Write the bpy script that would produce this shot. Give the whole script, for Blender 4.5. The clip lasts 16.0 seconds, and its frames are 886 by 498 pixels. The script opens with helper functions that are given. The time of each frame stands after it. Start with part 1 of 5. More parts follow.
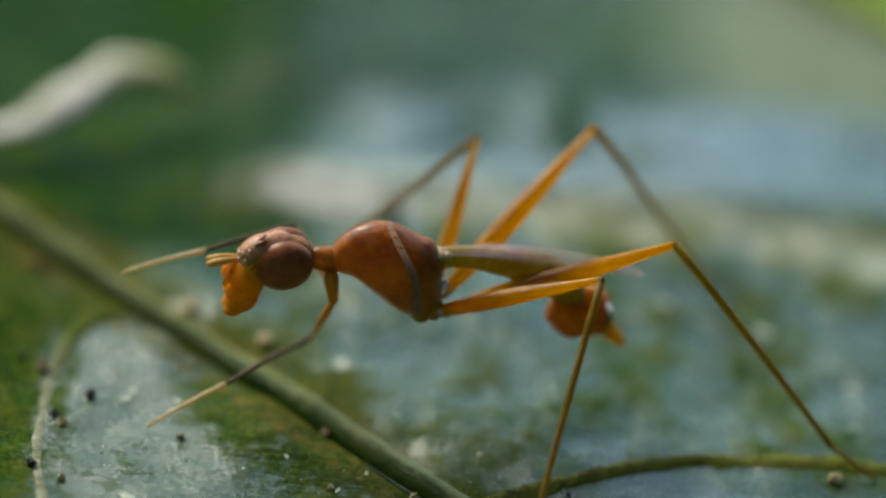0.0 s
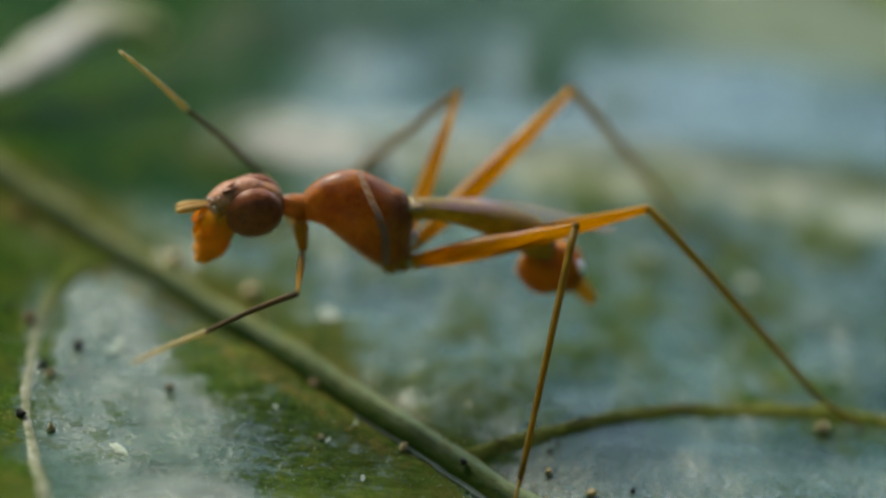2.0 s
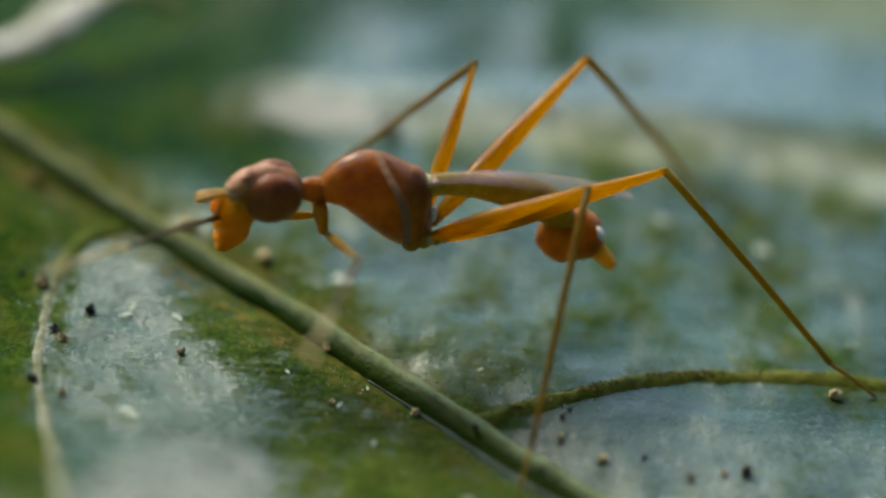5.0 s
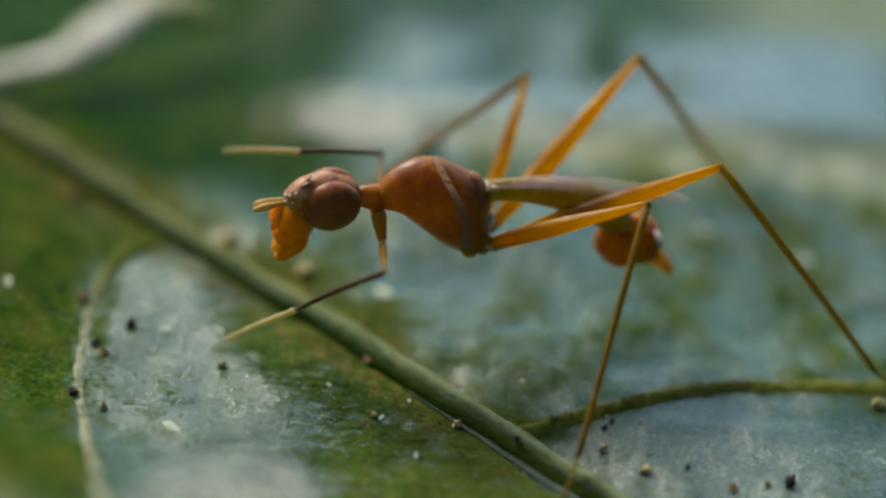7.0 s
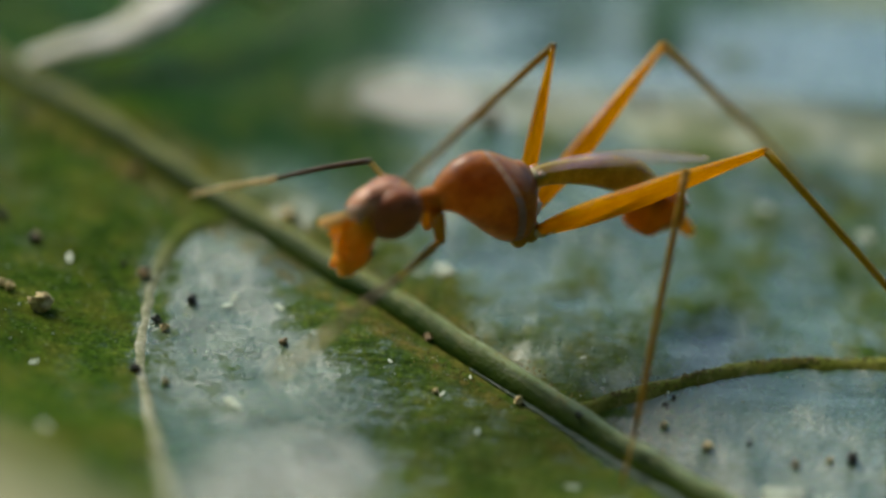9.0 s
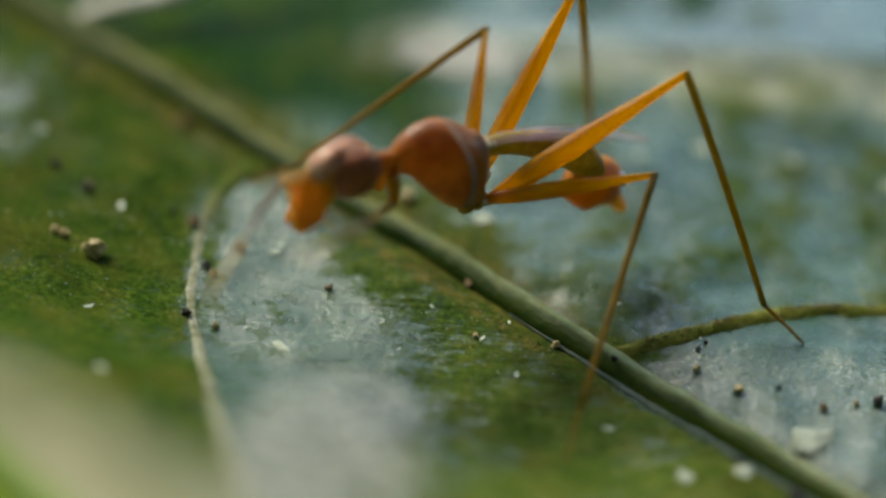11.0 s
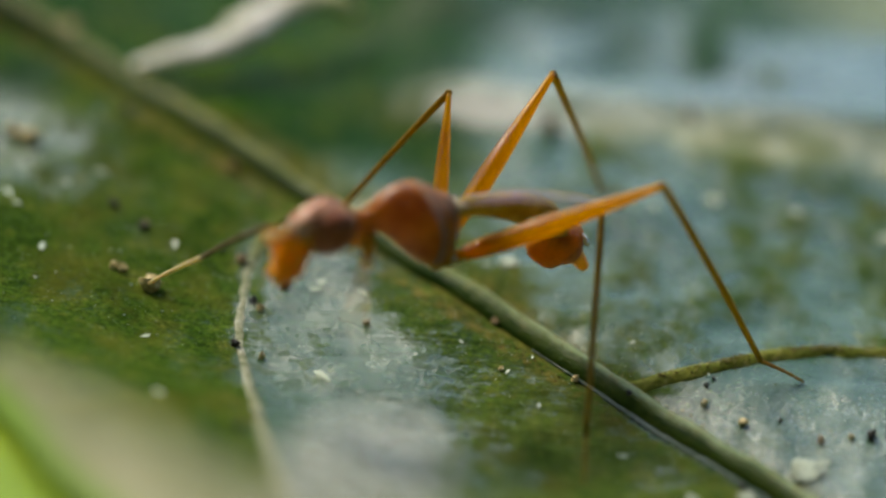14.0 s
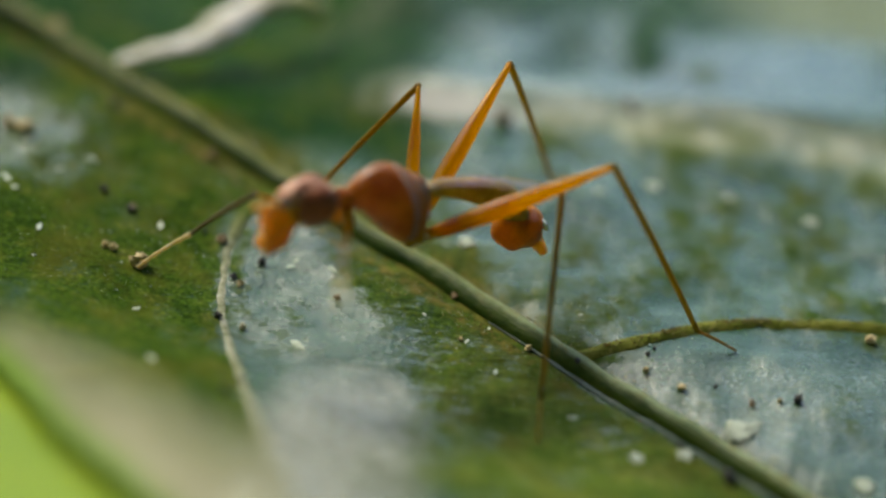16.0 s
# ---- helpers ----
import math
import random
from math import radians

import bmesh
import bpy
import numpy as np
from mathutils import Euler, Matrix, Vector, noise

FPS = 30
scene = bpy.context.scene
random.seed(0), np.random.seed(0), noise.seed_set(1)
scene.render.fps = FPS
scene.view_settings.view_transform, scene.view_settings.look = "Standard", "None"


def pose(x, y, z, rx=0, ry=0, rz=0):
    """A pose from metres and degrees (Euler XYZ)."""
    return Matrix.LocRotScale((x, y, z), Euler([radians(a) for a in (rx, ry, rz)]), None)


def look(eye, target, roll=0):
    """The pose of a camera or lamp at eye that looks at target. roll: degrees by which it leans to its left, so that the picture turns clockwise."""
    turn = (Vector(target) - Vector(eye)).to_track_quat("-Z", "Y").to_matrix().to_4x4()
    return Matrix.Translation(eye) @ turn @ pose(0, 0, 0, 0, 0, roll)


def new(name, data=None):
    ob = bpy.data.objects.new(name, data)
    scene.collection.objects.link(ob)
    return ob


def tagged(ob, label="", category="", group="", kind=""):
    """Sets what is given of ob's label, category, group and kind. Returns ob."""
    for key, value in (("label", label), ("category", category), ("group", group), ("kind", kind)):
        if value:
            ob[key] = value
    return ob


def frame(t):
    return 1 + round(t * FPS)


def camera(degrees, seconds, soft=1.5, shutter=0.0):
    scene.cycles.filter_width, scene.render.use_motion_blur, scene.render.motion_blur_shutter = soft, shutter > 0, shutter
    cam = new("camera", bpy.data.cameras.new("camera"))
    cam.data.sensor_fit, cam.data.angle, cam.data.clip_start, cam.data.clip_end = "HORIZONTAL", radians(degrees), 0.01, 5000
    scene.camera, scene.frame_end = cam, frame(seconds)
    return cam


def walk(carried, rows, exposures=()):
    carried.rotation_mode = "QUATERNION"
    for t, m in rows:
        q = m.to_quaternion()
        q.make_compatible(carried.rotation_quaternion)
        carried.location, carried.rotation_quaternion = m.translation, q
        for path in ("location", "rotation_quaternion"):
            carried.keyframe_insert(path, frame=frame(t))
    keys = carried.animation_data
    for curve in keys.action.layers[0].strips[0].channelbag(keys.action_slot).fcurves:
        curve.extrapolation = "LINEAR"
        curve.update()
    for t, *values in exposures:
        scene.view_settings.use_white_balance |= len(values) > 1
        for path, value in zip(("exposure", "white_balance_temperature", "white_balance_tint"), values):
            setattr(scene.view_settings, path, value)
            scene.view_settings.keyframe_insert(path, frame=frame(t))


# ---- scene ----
MM = 0.001


def view(eye, target, roll):
    """A camera pose from millimetres."""
    return look([c * MM for c in eye], [c * MM for c in target], roll)


cam = camera(14.0, 16.0, soft=2.6, shutter=0.5)
CAMERA_PATH = [
    (0.0, view((-1.19, -62.93, 46.73), (1.816, -1.271, 4.137), 5.66)),
    (0.5, view((-1.46, -62.92, 46.82), (1.968, -1.467, 3.964), 5.86)),
    (1.0, view((-1.87, -62.84, 47.13), (2.076, -1.719, 3.845), 6.00)),
    (1.5, view((-2.21, -63.22, 46.56), (2.123, -1.869, 3.639), 6.24)),
    (2.0, view((-2.57, -63.08, 46.40), (2.109, -1.875, 3.309), 6.48)),
    (2.5, view((-1.99, -62.92, 46.48), (2.128, -1.927, 3.025), 6.27)),
    (3.0, view((-1.69, -62.98, 46.31), (2.133, -2.012, 2.792), 6.24)),
    (3.5, view((-1.75, -62.98, 46.24), (2.140, -2.064, 2.659), 6.27)),
    (4.0, view((-1.76, -63.07, 46.23), (2.137, -2.140, 2.670), 6.35)),
    (6.5, view((-2.36, -63.27, 45.81), (1.301, -2.055, 2.629), 5.67)),
    (7.0, view((-1.93, -63.19, 45.83), (1.063, -1.931, 2.661), 5.29)),
    (7.5, view((-0.91, -62.78, 46.06), (0.809, -1.644, 2.643), 4.41)),
    (8.0, view((-1.33, -63.17, 45.49), (0.468, -1.565, 2.747), 4.50)),
    (8.5, view((-0.87, -62.81, 45.72), (0.151, -1.548, 2.468), 4.10)),
    (9.0, view((-2.25, -63.27, 45.62), (-0.174, -2.190, 2.146), 4.83)),
    (9.5, view((-2.38, -63.21, 45.60), (-0.479, -2.548, 1.538), 4.75)),
    (12.0, view((-3.28, -66.65, 47.97), (-1.420, -6.220, 3.598), 5.13)),
    (12.5, view((-2.97, -66.56, 47.94), (-1.683, -6.017, 3.683), 4.94)),
    (13.0, view((-3.16, -66.95, 48.18), (-1.913, -6.209, 4.199), 5.10)),
    (13.5, view((-3.11, -68.15, 49.20), (-1.987, -7.330, 5.321), 5.13)),
    (14.0, view((-3.81, -70.87, 50.79), (-1.958, -9.827, 7.251), 5.81)),
    (14.5, view((-4.51, -74.98, 53.05), (-1.740, -13.776, 9.795), 6.40)),
    (15.0, view((-5.27, -78.01, 54.97), (-1.615, -16.916, 11.625), 6.95)),
    (15.5, view((-4.79, -77.99, 54.70), (-1.510, -16.830, 11.413), 6.69)),
    (16.0, view((-5.19, -77.67, 54.92), (-1.610, -16.603, 11.533), 6.81)),
]
walk(cam, CAMERA_PATH, exposures=[(0.0, 1.23, 7150, 1), (9.7, 1.22, 7350, 2), (12.0, 1.28, 7500, 3), (16.0, 1.34, 7500, 4)])

# shallow depth of field; the focus point is keyed with the other moves
cam.data.dof.use_dof = True
cam.data.dof.aperture_fstop = 23.0
FOCUS = new("focus_point")
cam.data.dof.focus_object = FOCUS

# ---- light ----
world = bpy.data.worlds.new("sky")
scene.world = world
world.use_nodes = True
wn = world.node_tree.nodes
sky = wn.new("ShaderNodeTexSky")
sky.sky_type = "NISHITA"
sky.sun_disc = False
sky.sun_elevation = radians(40)
sky.sun_rotation = radians(-37)
sky.air_density, sky.dust_density, sky.ozone_density = 1.0, 1.0, 3.0
world.node_tree.links.new(sky.outputs[0], wn["Background"].inputs[0])
wn["Background"].inputs[1].default_value = 0.15
sun = new("sun", bpy.data.lights.new("sun", "SUN"))
sun.data.energy, sun.data.angle, sun.data.color = 1.8, radians(22), (1.0, 0.95, 0.86)
sun.matrix_world = look((-0.55, 0.72, 0.75), (0, 0, 0))


# ---- materials ----
class Mat:
    """A node material on a Principled shader; coordinates are the object's own, in millimetres."""

    def __init__(self, name, rough=0.5, **inputs):
        self.m = bpy.data.materials.new(name)
        self.m.use_nodes = True
        self.t = self.m.node_tree
        self.b = self.t.nodes["Principled BSDF"]
        self.b.inputs["Roughness"].default_value = rough
        for key, value in inputs.items():
            self.b.inputs[key.replace("_", " ")].default_value = value
        tc = self.node("ShaderNodeTexCoord")
        mp = self.node("ShaderNodeMapping")
        mp.inputs["Scale"].default_value = (1000, 1000, 1000)
        self.link(tc.outputs["Object"], mp.inputs[0])
        self.co = mp.outputs[0]

    def node(self, kind):
        return self.t.nodes.new(kind)

    def link(self, a, b):
        self.t.links.new(a, b)

    def noise(self, scale, detail=4, rough=0.55, stretch=None, distort=0.0):
        n = self.node("ShaderNodeTexNoise")
        n.inputs["Scale"].default_value = scale
        n.inputs["Detail"].default_value = detail
        n.inputs["Roughness"].default_value = rough
        n.inputs["Distortion"].default_value = distort
        co = self.co
        if stretch:
            mp = self.node("ShaderNodeMapping")
            mp.inputs["Scale"].default_value = stretch[:3]
            if len(stretch) > 3:
                mp.inputs["Rotation"].default_value = (0, 0, radians(stretch[3]))
            self.link(co, mp.inputs[0])
            co = mp.outputs[0]
        self.link(co, n.inputs["Vector"])
        return n.outputs["Fac"]

    def ramp(self, fac, stops):
        n = self.node("ShaderNodeValToRGB")
        el = n.color_ramp.elements
        while len(el) < len(stops):
            el.new(0.5)
        for e, (p, c) in zip(el, stops):
            e.position = p
            e.color = (*c, 1) if len(c) == 3 else c
        self.link(fac, n.inputs[0])
        return n.outputs[0]

    def mix(self, fac, a, b, blend="MIX"):
        n = self.node("ShaderNodeMix")
        n.data_type, n.blend_type = "RGBA", blend
        for sock, v in ((n.inputs["Factor"], fac), (n.inputs[6], a), (n.inputs[7], b)):
            if isinstance(v, (int, float)):
                sock.default_value = v
            elif isinstance(v, tuple):
                sock.default_value = (*v, 1)
            else:
                self.link(v, sock)
        return n.outputs[2]

    def maths(self, op, a, b=0.0):
        n = self.node("ShaderNodeMath")
        n.operation = op
        for sock, v in zip(n.inputs, (a, b)):
            if isinstance(v, (int, float)):
                sock.default_value = v
            else:
                self.link(v, sock)
        return n.outputs[0]

    def colour(self, c):
        self.link(c, self.b.inputs["Base Color"])
        return self

    def gloss(self, r):
        self.link(r, self.b.inputs["Roughness"])
        return self

    def see_through(self, weight, colour):
        """Lets a share of the light pass, as thin cuticle does."""
        tr = self.node("ShaderNodeBsdfTranslucent")
        tr.inputs[0].default_value = (*colour, 1)
        mx = self.node("ShaderNodeMixShader")
        mx.inputs[0].default_value = weight
        out = self.t.nodes["Material Output"]
        self.link(self.b.outputs[0], mx.inputs[1])
        self.link(tr.outputs[0], mx.inputs[2])
        self.link(mx.outputs[0], out.inputs[0])
        return self

    def matte(self, share, colour):
        """Mixes in a dry surface without gloss."""
        df = self.node("ShaderNodeBsdfDiffuse")
        self.link(colour, df.inputs[0])
        df.inputs[1].default_value = 0.6
        for link in self.b.inputs["Normal"].links:
            self.link(link.from_socket, df.inputs[2])
        mx = self.node("ShaderNodeMixShader")
        if isinstance(share, float):
            mx.inputs[0].default_value = share
        else:
            self.link(share, mx.inputs[0])
        self.link(self.b.outputs[0], mx.inputs[1])
        self.link(df.outputs[0], mx.inputs[2])
        self.link(mx.outputs[0], self.t.nodes["Material Output"].inputs[0])
        return self

    def bump(self, *layers):
        """layers: (height, depth in mm, and where it shows, if not everywhere)"""
        prev = None
        for h, depth, *where in layers:
            n = self.node("ShaderNodeBump")
            if where:
                self.link(where[0], n.inputs["Strength"])
            n.inputs["Distance"].default_value = depth * MM
            self.link(h, n.inputs["Height"])
            if prev is not None:
                self.link(prev, n.inputs["Normal"])
            prev = n.outputs[0]
        self.link(prev, self.b.inputs["Normal"])
        return self


def leaf_material():
    k = Mat("leaf_blade", 0.34)
    at = k.node("ShaderNodeAttribute")
    at.attribute_name = "moss"
    flat_x, flat_y = k.node("ShaderNodeAttribute"), k.node("ShaderNodeAttribute")
    flat_x.attribute_name, flat_y.attribute_name = "flat_x", "flat_y"
    x, y = flat_x.outputs["Fac"], flat_y.outputs["Fac"]
    # distance from the midrib: the blade beyond it is smoother
    off = k.maths("ADD", k.maths("MULTIPLY", k.maths("ADD", x, 24.47), 0.6741), k.maths("MULTIPLY", k.maths("SUBTRACT", y, 20.15), 0.7387))
    fine = k.maths("MAXIMUM", k.ramp(off, [(0.0, (1, 1, 1)), (0.6, (0.42, 0.42, 0.42))]), k.ramp(k.maths("MULTIPLY", y, -0.2), [(0.6, (0, 0, 0)), (0.9, (0.9, 0.9, 0.9))]))
    worn = k.maths("ADD", at.outputs["Fac"], k.maths("MULTIPLY", k.maths("SUBTRACT", k.noise(0.6, 5, 0.7), 0.5), 1.9))
    worn = k.maths("ADD", worn, k.maths("MULTIPLY", k.maths("SUBTRACT", k.noise(2.4, 6, 0.75, (0.85, 1.2, 1)), 0.5), k.maths("MULTIPLY", fine, 2.1)))
    worn = k.maths("ADD", worn, k.maths("MULTIPLY", k.maths("SUBTRACT", k.noise(0.28, 3, 0.6, (1.5, 0.8, 1, 30)), 0.5), 1.6))
    worn = k.maths("ADD", worn, k.maths("MULTIPLY", k.maths("SUBTRACT", k.noise(9.0, 3, 0.7), 0.5), k.maths("MULTIPLY", fine, 0.9)))
    moss = k.ramp(worn, [(0.25, (0, 0, 0)), (0.75, (1, 1, 1))])
    matt = k.node("ShaderNodeAttribute")
    matt.attribute_name = "dull"
    green = k.ramp(k.noise(0.20, 4, 0.6), [(0.30, (0.005, 0.032, 0.003)), (0.52, (0.009, 0.046, 0.004)), (0.72, (0.020, 0.062, 0.005))])
    film = k.ramp(k.noise(0.8, 6, 0.75, (0.7, 1.5, 1, 25)), [(0.52, (0, 0, 0)), (0.70, (0.45, 0.45, 0.45))])
    green = k.mix(film, green, (0.060, 0.088, 0.045))
    olive = k.ramp(k.noise(1.3, 5, 0.7), [(0.30, (0.017, 0.046, 0.004)), (0.52, (0.044, 0.080, 0.008)), (0.72, (0.104, 0.115, 0.020))])
    grain = k.ramp(k.noise(7.0, 4, 0.75), [(0.34, (0.35, 0.42, 0.30)), (0.50, (0.9, 0.95, 0.9)), (0.66, (1.9, 1.75, 1.6))])
    olive = k.mix(0.85, olive, grain, "MULTIPLY")
    tawny = k.ramp(k.noise(0.45, 4, 0.65), [(0.48, (0, 0, 0)), (0.66, (0.7, 0.7, 0.7))])
    mx, my = k.maths("MULTIPLY", k.maths("SUBTRACT", x, 2.2), 0.22), k.maths("MULTIPLY", k.maths("ADD", y, 8.4), 0.21)
    lush = k.maths("SUBTRACT", 1.0, k.maths("ADD", k.maths("MULTIPLY", mx, mx), k.maths("MULTIPLY", my, my)))
    lush = k.maths("MULTIPLY", k.ramp(lush, [(0.0, (0, 0, 0)), (0.8, (0.9, 0.9, 0.9))]), k.ramp(k.noise(3.0, 5, 0.75), [(0.35, (0.3, 0.3, 0.3)), (0.6, (1, 1, 1))]))
    olive = k.mix(lush, olive, k.ramp(k.noise(0.7, 4, 0.7), [(0.35, (0.046, 0.092, 0.008)), (0.52, (0.110, 0.155, 0.022)), (0.68, (0.185, 0.200, 0.045))]))
    olive = k.mix(tawny, olive, (0.078, 0.082, 0.010))
    green = k.mix(moss, green, olive)
    flake = k.ramp(k.noise(5.5, 3, 0.75), [(0.61, (0, 0, 0)), (0.67, (0.9, 0.9, 0.9))])
    green = k.mix(k.maths("MULTIPLY", flake, 0.35), green, (0.20, 0.24, 0.15))
    crumb = k.ramp(k.noise(2.6, 3, 0.7), [(0.64, (0, 0, 0)), (0.74, (0.6, 0.6, 0.6))])
    green = k.mix(crumb, green, (0.11, 0.12, 0.014))
    # the dry pale margin, and the pale crust along the far crest
    ragged = k.maths("MULTIPLY", k.maths("SUBTRACT", k.noise(0.35, 4, 0.6), 0.5), 3.0)
    edge = k.maths("ADD", k.maths("ADD", k.maths("MULTIPLY", x, 0.55), k.maths("MULTIPLY", y, 0.90)), 13.6)
    edge = k.maths("MULTIPLY", k.maths("ADD", edge, k.maths("MULTIPLY", ragged, 0.5)), 0.30)
    green = k.mix(k.ramp(edge, [(0.08, (0.95, 0.95, 0.95)), (0.45, (0.6, 0.6, 0.6)), (1.0, (0, 0, 0))]), green, (0.37, 0.345, 0.225))
    # dust and a painted-in pale sheen on the near end of the inner panel
    sx, sy = k.maths("MULTIPLY", k.maths("ADD", x, 3.0), 0.40), k.maths("MULTIPLY", k.maths("ADD", y, 9.2), 0.27)
    dusty_sheen = k.maths("SUBTRACT", 1.0, k.maths("ADD", k.maths("ADD", k.maths("MULTIPLY", sx, sx), k.maths("MULTIPLY", sy, sy)), k.maths("MULTIPLY", ragged, 0.22)))
    green = k.mix(k.maths("MULTIPLY", k.ramp(dusty_sheen, [(0.0, (0, 0, 0)), (0.7, (0.85, 0.85, 0.85))]), k.maths("SUBTRACT", 1.0, k.maths("MULTIPLY", moss, 0.75))), green, (0.25, 0.25, 0.20))
    crest = k.maths("ADD", k.maths("SUBTRACT", y, 6.75), k.maths("MULTIPLY", k.maths("MULTIPLY", x, x), 0.0085))
    crest = k.maths("SUBTRACT", 1.30, k.maths("ABSOLUTE", k.maths("ADD", crest, k.maths("MULTIPLY", ragged, 0.45))))
    begin = k.ramp(k.maths("ADD", k.maths("MULTIPLY", x, 0.6), 2.0), [(0.0, (0, 0, 0)), (1.0, (1, 1, 1))])
    patchy = k.ramp(k.noise(0.7, 4, 0.65), [(0.36, (0.40, 0.40, 0.40)), (0.58, (1, 1, 1))])
    crest = k.maths("MULTIPLY", k.maths("MULTIPLY", k.ramp(crest, [(0.0, (0, 0, 0)), (0.9, (0.8, 0.8, 0.8))]), begin), patchy)
    crust_l = k.ramp(k.noise(1.4, 5, 0.7), [(0.35, (0.30, 0.34, 0.22)), (0.65, (0.52, 0.51, 0.42))])
    crust_r = k.ramp(k.noise(1.1, 5, 0.7), [(0.35, (0.20, 0.24, 0.13)), (0.65, (0.46, 0.46, 0.33))])
    green = k.mix(crest, green, k.mix(k.ramp(k.maths("MULTIPLY", x, 0.2), [(0.1, (0, 0, 0)), (0.7, (1, 1, 1))]), crust_l, crust_r))
    # dust and painted-in bluish sparkle on the panel below the right-hand vein
    dx, dy = k.maths("MULTIPLY", k.maths("SUBTRACT", x, 9.5), 0.17), k.maths("MULTIPLY", k.maths("ADD", y, 6.2), 0.33)
    powder_sparkle = k.maths("SUBTRACT", 1.0, k.maths("ADD", k.maths("ADD", k.maths("MULTIPLY", dx, dx), k.maths("MULTIPLY", dy, dy)), k.maths("MULTIPLY", ragged, 0.3)))
    powder_sparkle = k.maths("MULTIPLY", k.ramp(powder_sparkle, [(0.0, (0, 0, 0)), (0.7, (0.60, 0.60, 0.60))]), k.ramp(k.noise(6.5, 5, 0.85), [(0.51, (0.03, 0.03, 0.03)), (0.60, (1, 1, 1))]))
    green = k.mix(powder_sparkle, green, (0.17, 0.22, 0.24))
    # the thickest crust, at the end of the crest
    cx, cy = k.maths("MULTIPLY", k.maths("ADD", x, 0.7), 0.58), k.maths("MULTIPLY", k.maths("SUBTRACT", y, 6.45), 1.5)
    heap = k.maths("SUBTRACT", 1.0, k.maths("ADD", k.maths("ADD", k.maths("MULTIPLY", cx, cx), k.maths("MULTIPLY", cy, cy)), k.maths("MULTIPLY", ragged, 0.35)))
    heap = k.ramp(heap, [(0.0, (0, 0, 0)), (0.8, (0.85, 0.85, 0.85))])
    green = k.mix(heap, green, (0.62, 0.60, 0.54))
    # dry tan film on the furthest panel
    film = k.maths("MULTIPLY", k.ramp(k.maths("MULTIPLY", k.maths("SUBTRACT", k.maths("ADD", y, k.maths("MULTIPLY", ragged, 0.5)), 10.8), 0.5), [(0.0, (0, 0, 0)), (1.0, (0.7, 0.7, 0.7))]), k.ramp(k.maths("MULTIPLY", k.maths("SUBTRACT", x, 6.5), 0.3), [(0.0, (0, 0, 0)), (1.0, (1, 1, 1))]))
    green = k.mix(film, green, (0.22, 0.25, 0.15))
    # the near margin's thin rim, light through it painted in as green
    rim = k.node("ShaderNodeAttribute")
    rim.attribute_name = "rim"
    green = k.mix(rim.outputs["Fac"], green, (0.10, 0.20, 0.008))
    # brown scurf on both banks of the midrib's groove
    bank = k.maths("SUBTRACT", 0.34, k.maths("ABSOLUTE", k.maths("ADD", k.maths("ADD", off, 0.92), k.maths("MULTIPLY", ragged, 0.10))))
    beside = k.maths("SUBTRACT", 1.0, k.maths("ABSOLUTE", off))
    flecks = k.ramp(k.noise(2.4, 6, 0.8), [(0.44, (0, 0, 0)), (0.60, (1, 1, 1))])
    scurf = k.maths("MULTIPLY", k.ramp(bank, [(0.0, (0, 0, 0)), (0.25, (0.75, 0.75, 0.75))]), flecks)
    scurf = k.maths("MAXIMUM", scurf, k.maths("MULTIPLY", k.ramp(beside, [(0.0, (0, 0, 0)), (0.5, (0.5, 0.5, 0.5))]), flecks))
    scurf = k.maths("MULTIPLY", scurf, k.ramp(k.maths("MULTIPLY", x, 0.2), [(0.1, (1, 1, 1)), (0.7, (0.25, 0.25, 0.25))]))
    green = k.mix(scurf, green, (0.19, 0.14, 0.040))
    k.colour(green)
    gloss = k.ramp(k.noise(0.9, 6, 0.7), [(0.3, (0.15, 0.15, 0.15)), (0.7, (0.36, 0.36, 0.36))])
    k.gloss(k.mix(moss, gloss, (0.62, 0.62, 0.62)))
    bare = k.maths("SUBTRACT", 1.0, k.maths("MULTIPLY", matt.outputs["Fac"], 0.92))
    bare = k.maths("MULTIPLY", bare, k.maths("SUBTRACT", 1.0, k.maths("MULTIPLY", scurf, 0.8)))
    shine = k.mix(moss, (0.75, 0.75, 0.75), (0.08, 0.08, 0.08))
    k.link(k.maths("MULTIPLY", shine, bare), k.b.inputs["Specular IOR Level"])
    wax = k.node("ShaderNodeAttribute")
    wax.attribute_name = "wax"
    k.link(k.maths("MULTIPLY", k.maths("MULTIPLY", k.maths("MULTIPLY", wax.outputs["Fac"], 0.45), bare), k.maths("SUBTRACT", 1.0, moss)), k.b.inputs["Coat Weight"])
    k.b.inputs["Coat Roughness"].default_value = 0.25
    k.b.inputs["Coat IOR"].default_value = 1.7
    ridged = k.maths("MULTIPLY", k.ramp(off, [(0.0, (1, 1, 1)), (0.3, (0.22, 0.22, 0.22))]), k.ramp(k.maths("ADD", x, 6.6), [(0.0, (0.15, 0.15, 0.15)), (0.6, (1, 1, 1))]))
    k.bump((k.noise(0.30, 2, 0.45), 0.50), (k.noise(1.0, 5, 0.6, (0.30, 2.1, 1, 2)), 0.15, ridged), (k.noise(0.7, 2, 0.5, (1.5, 0.5, 1, 8)), 0.07, k.ramp(off, [(0.2, (0, 0, 0)), (0.9, (1, 1, 1))])), (k.noise(7.0, 4, 0.7), 0.045, fine), (k.noise(19.0, 2, 0.6), 0.010, fine))
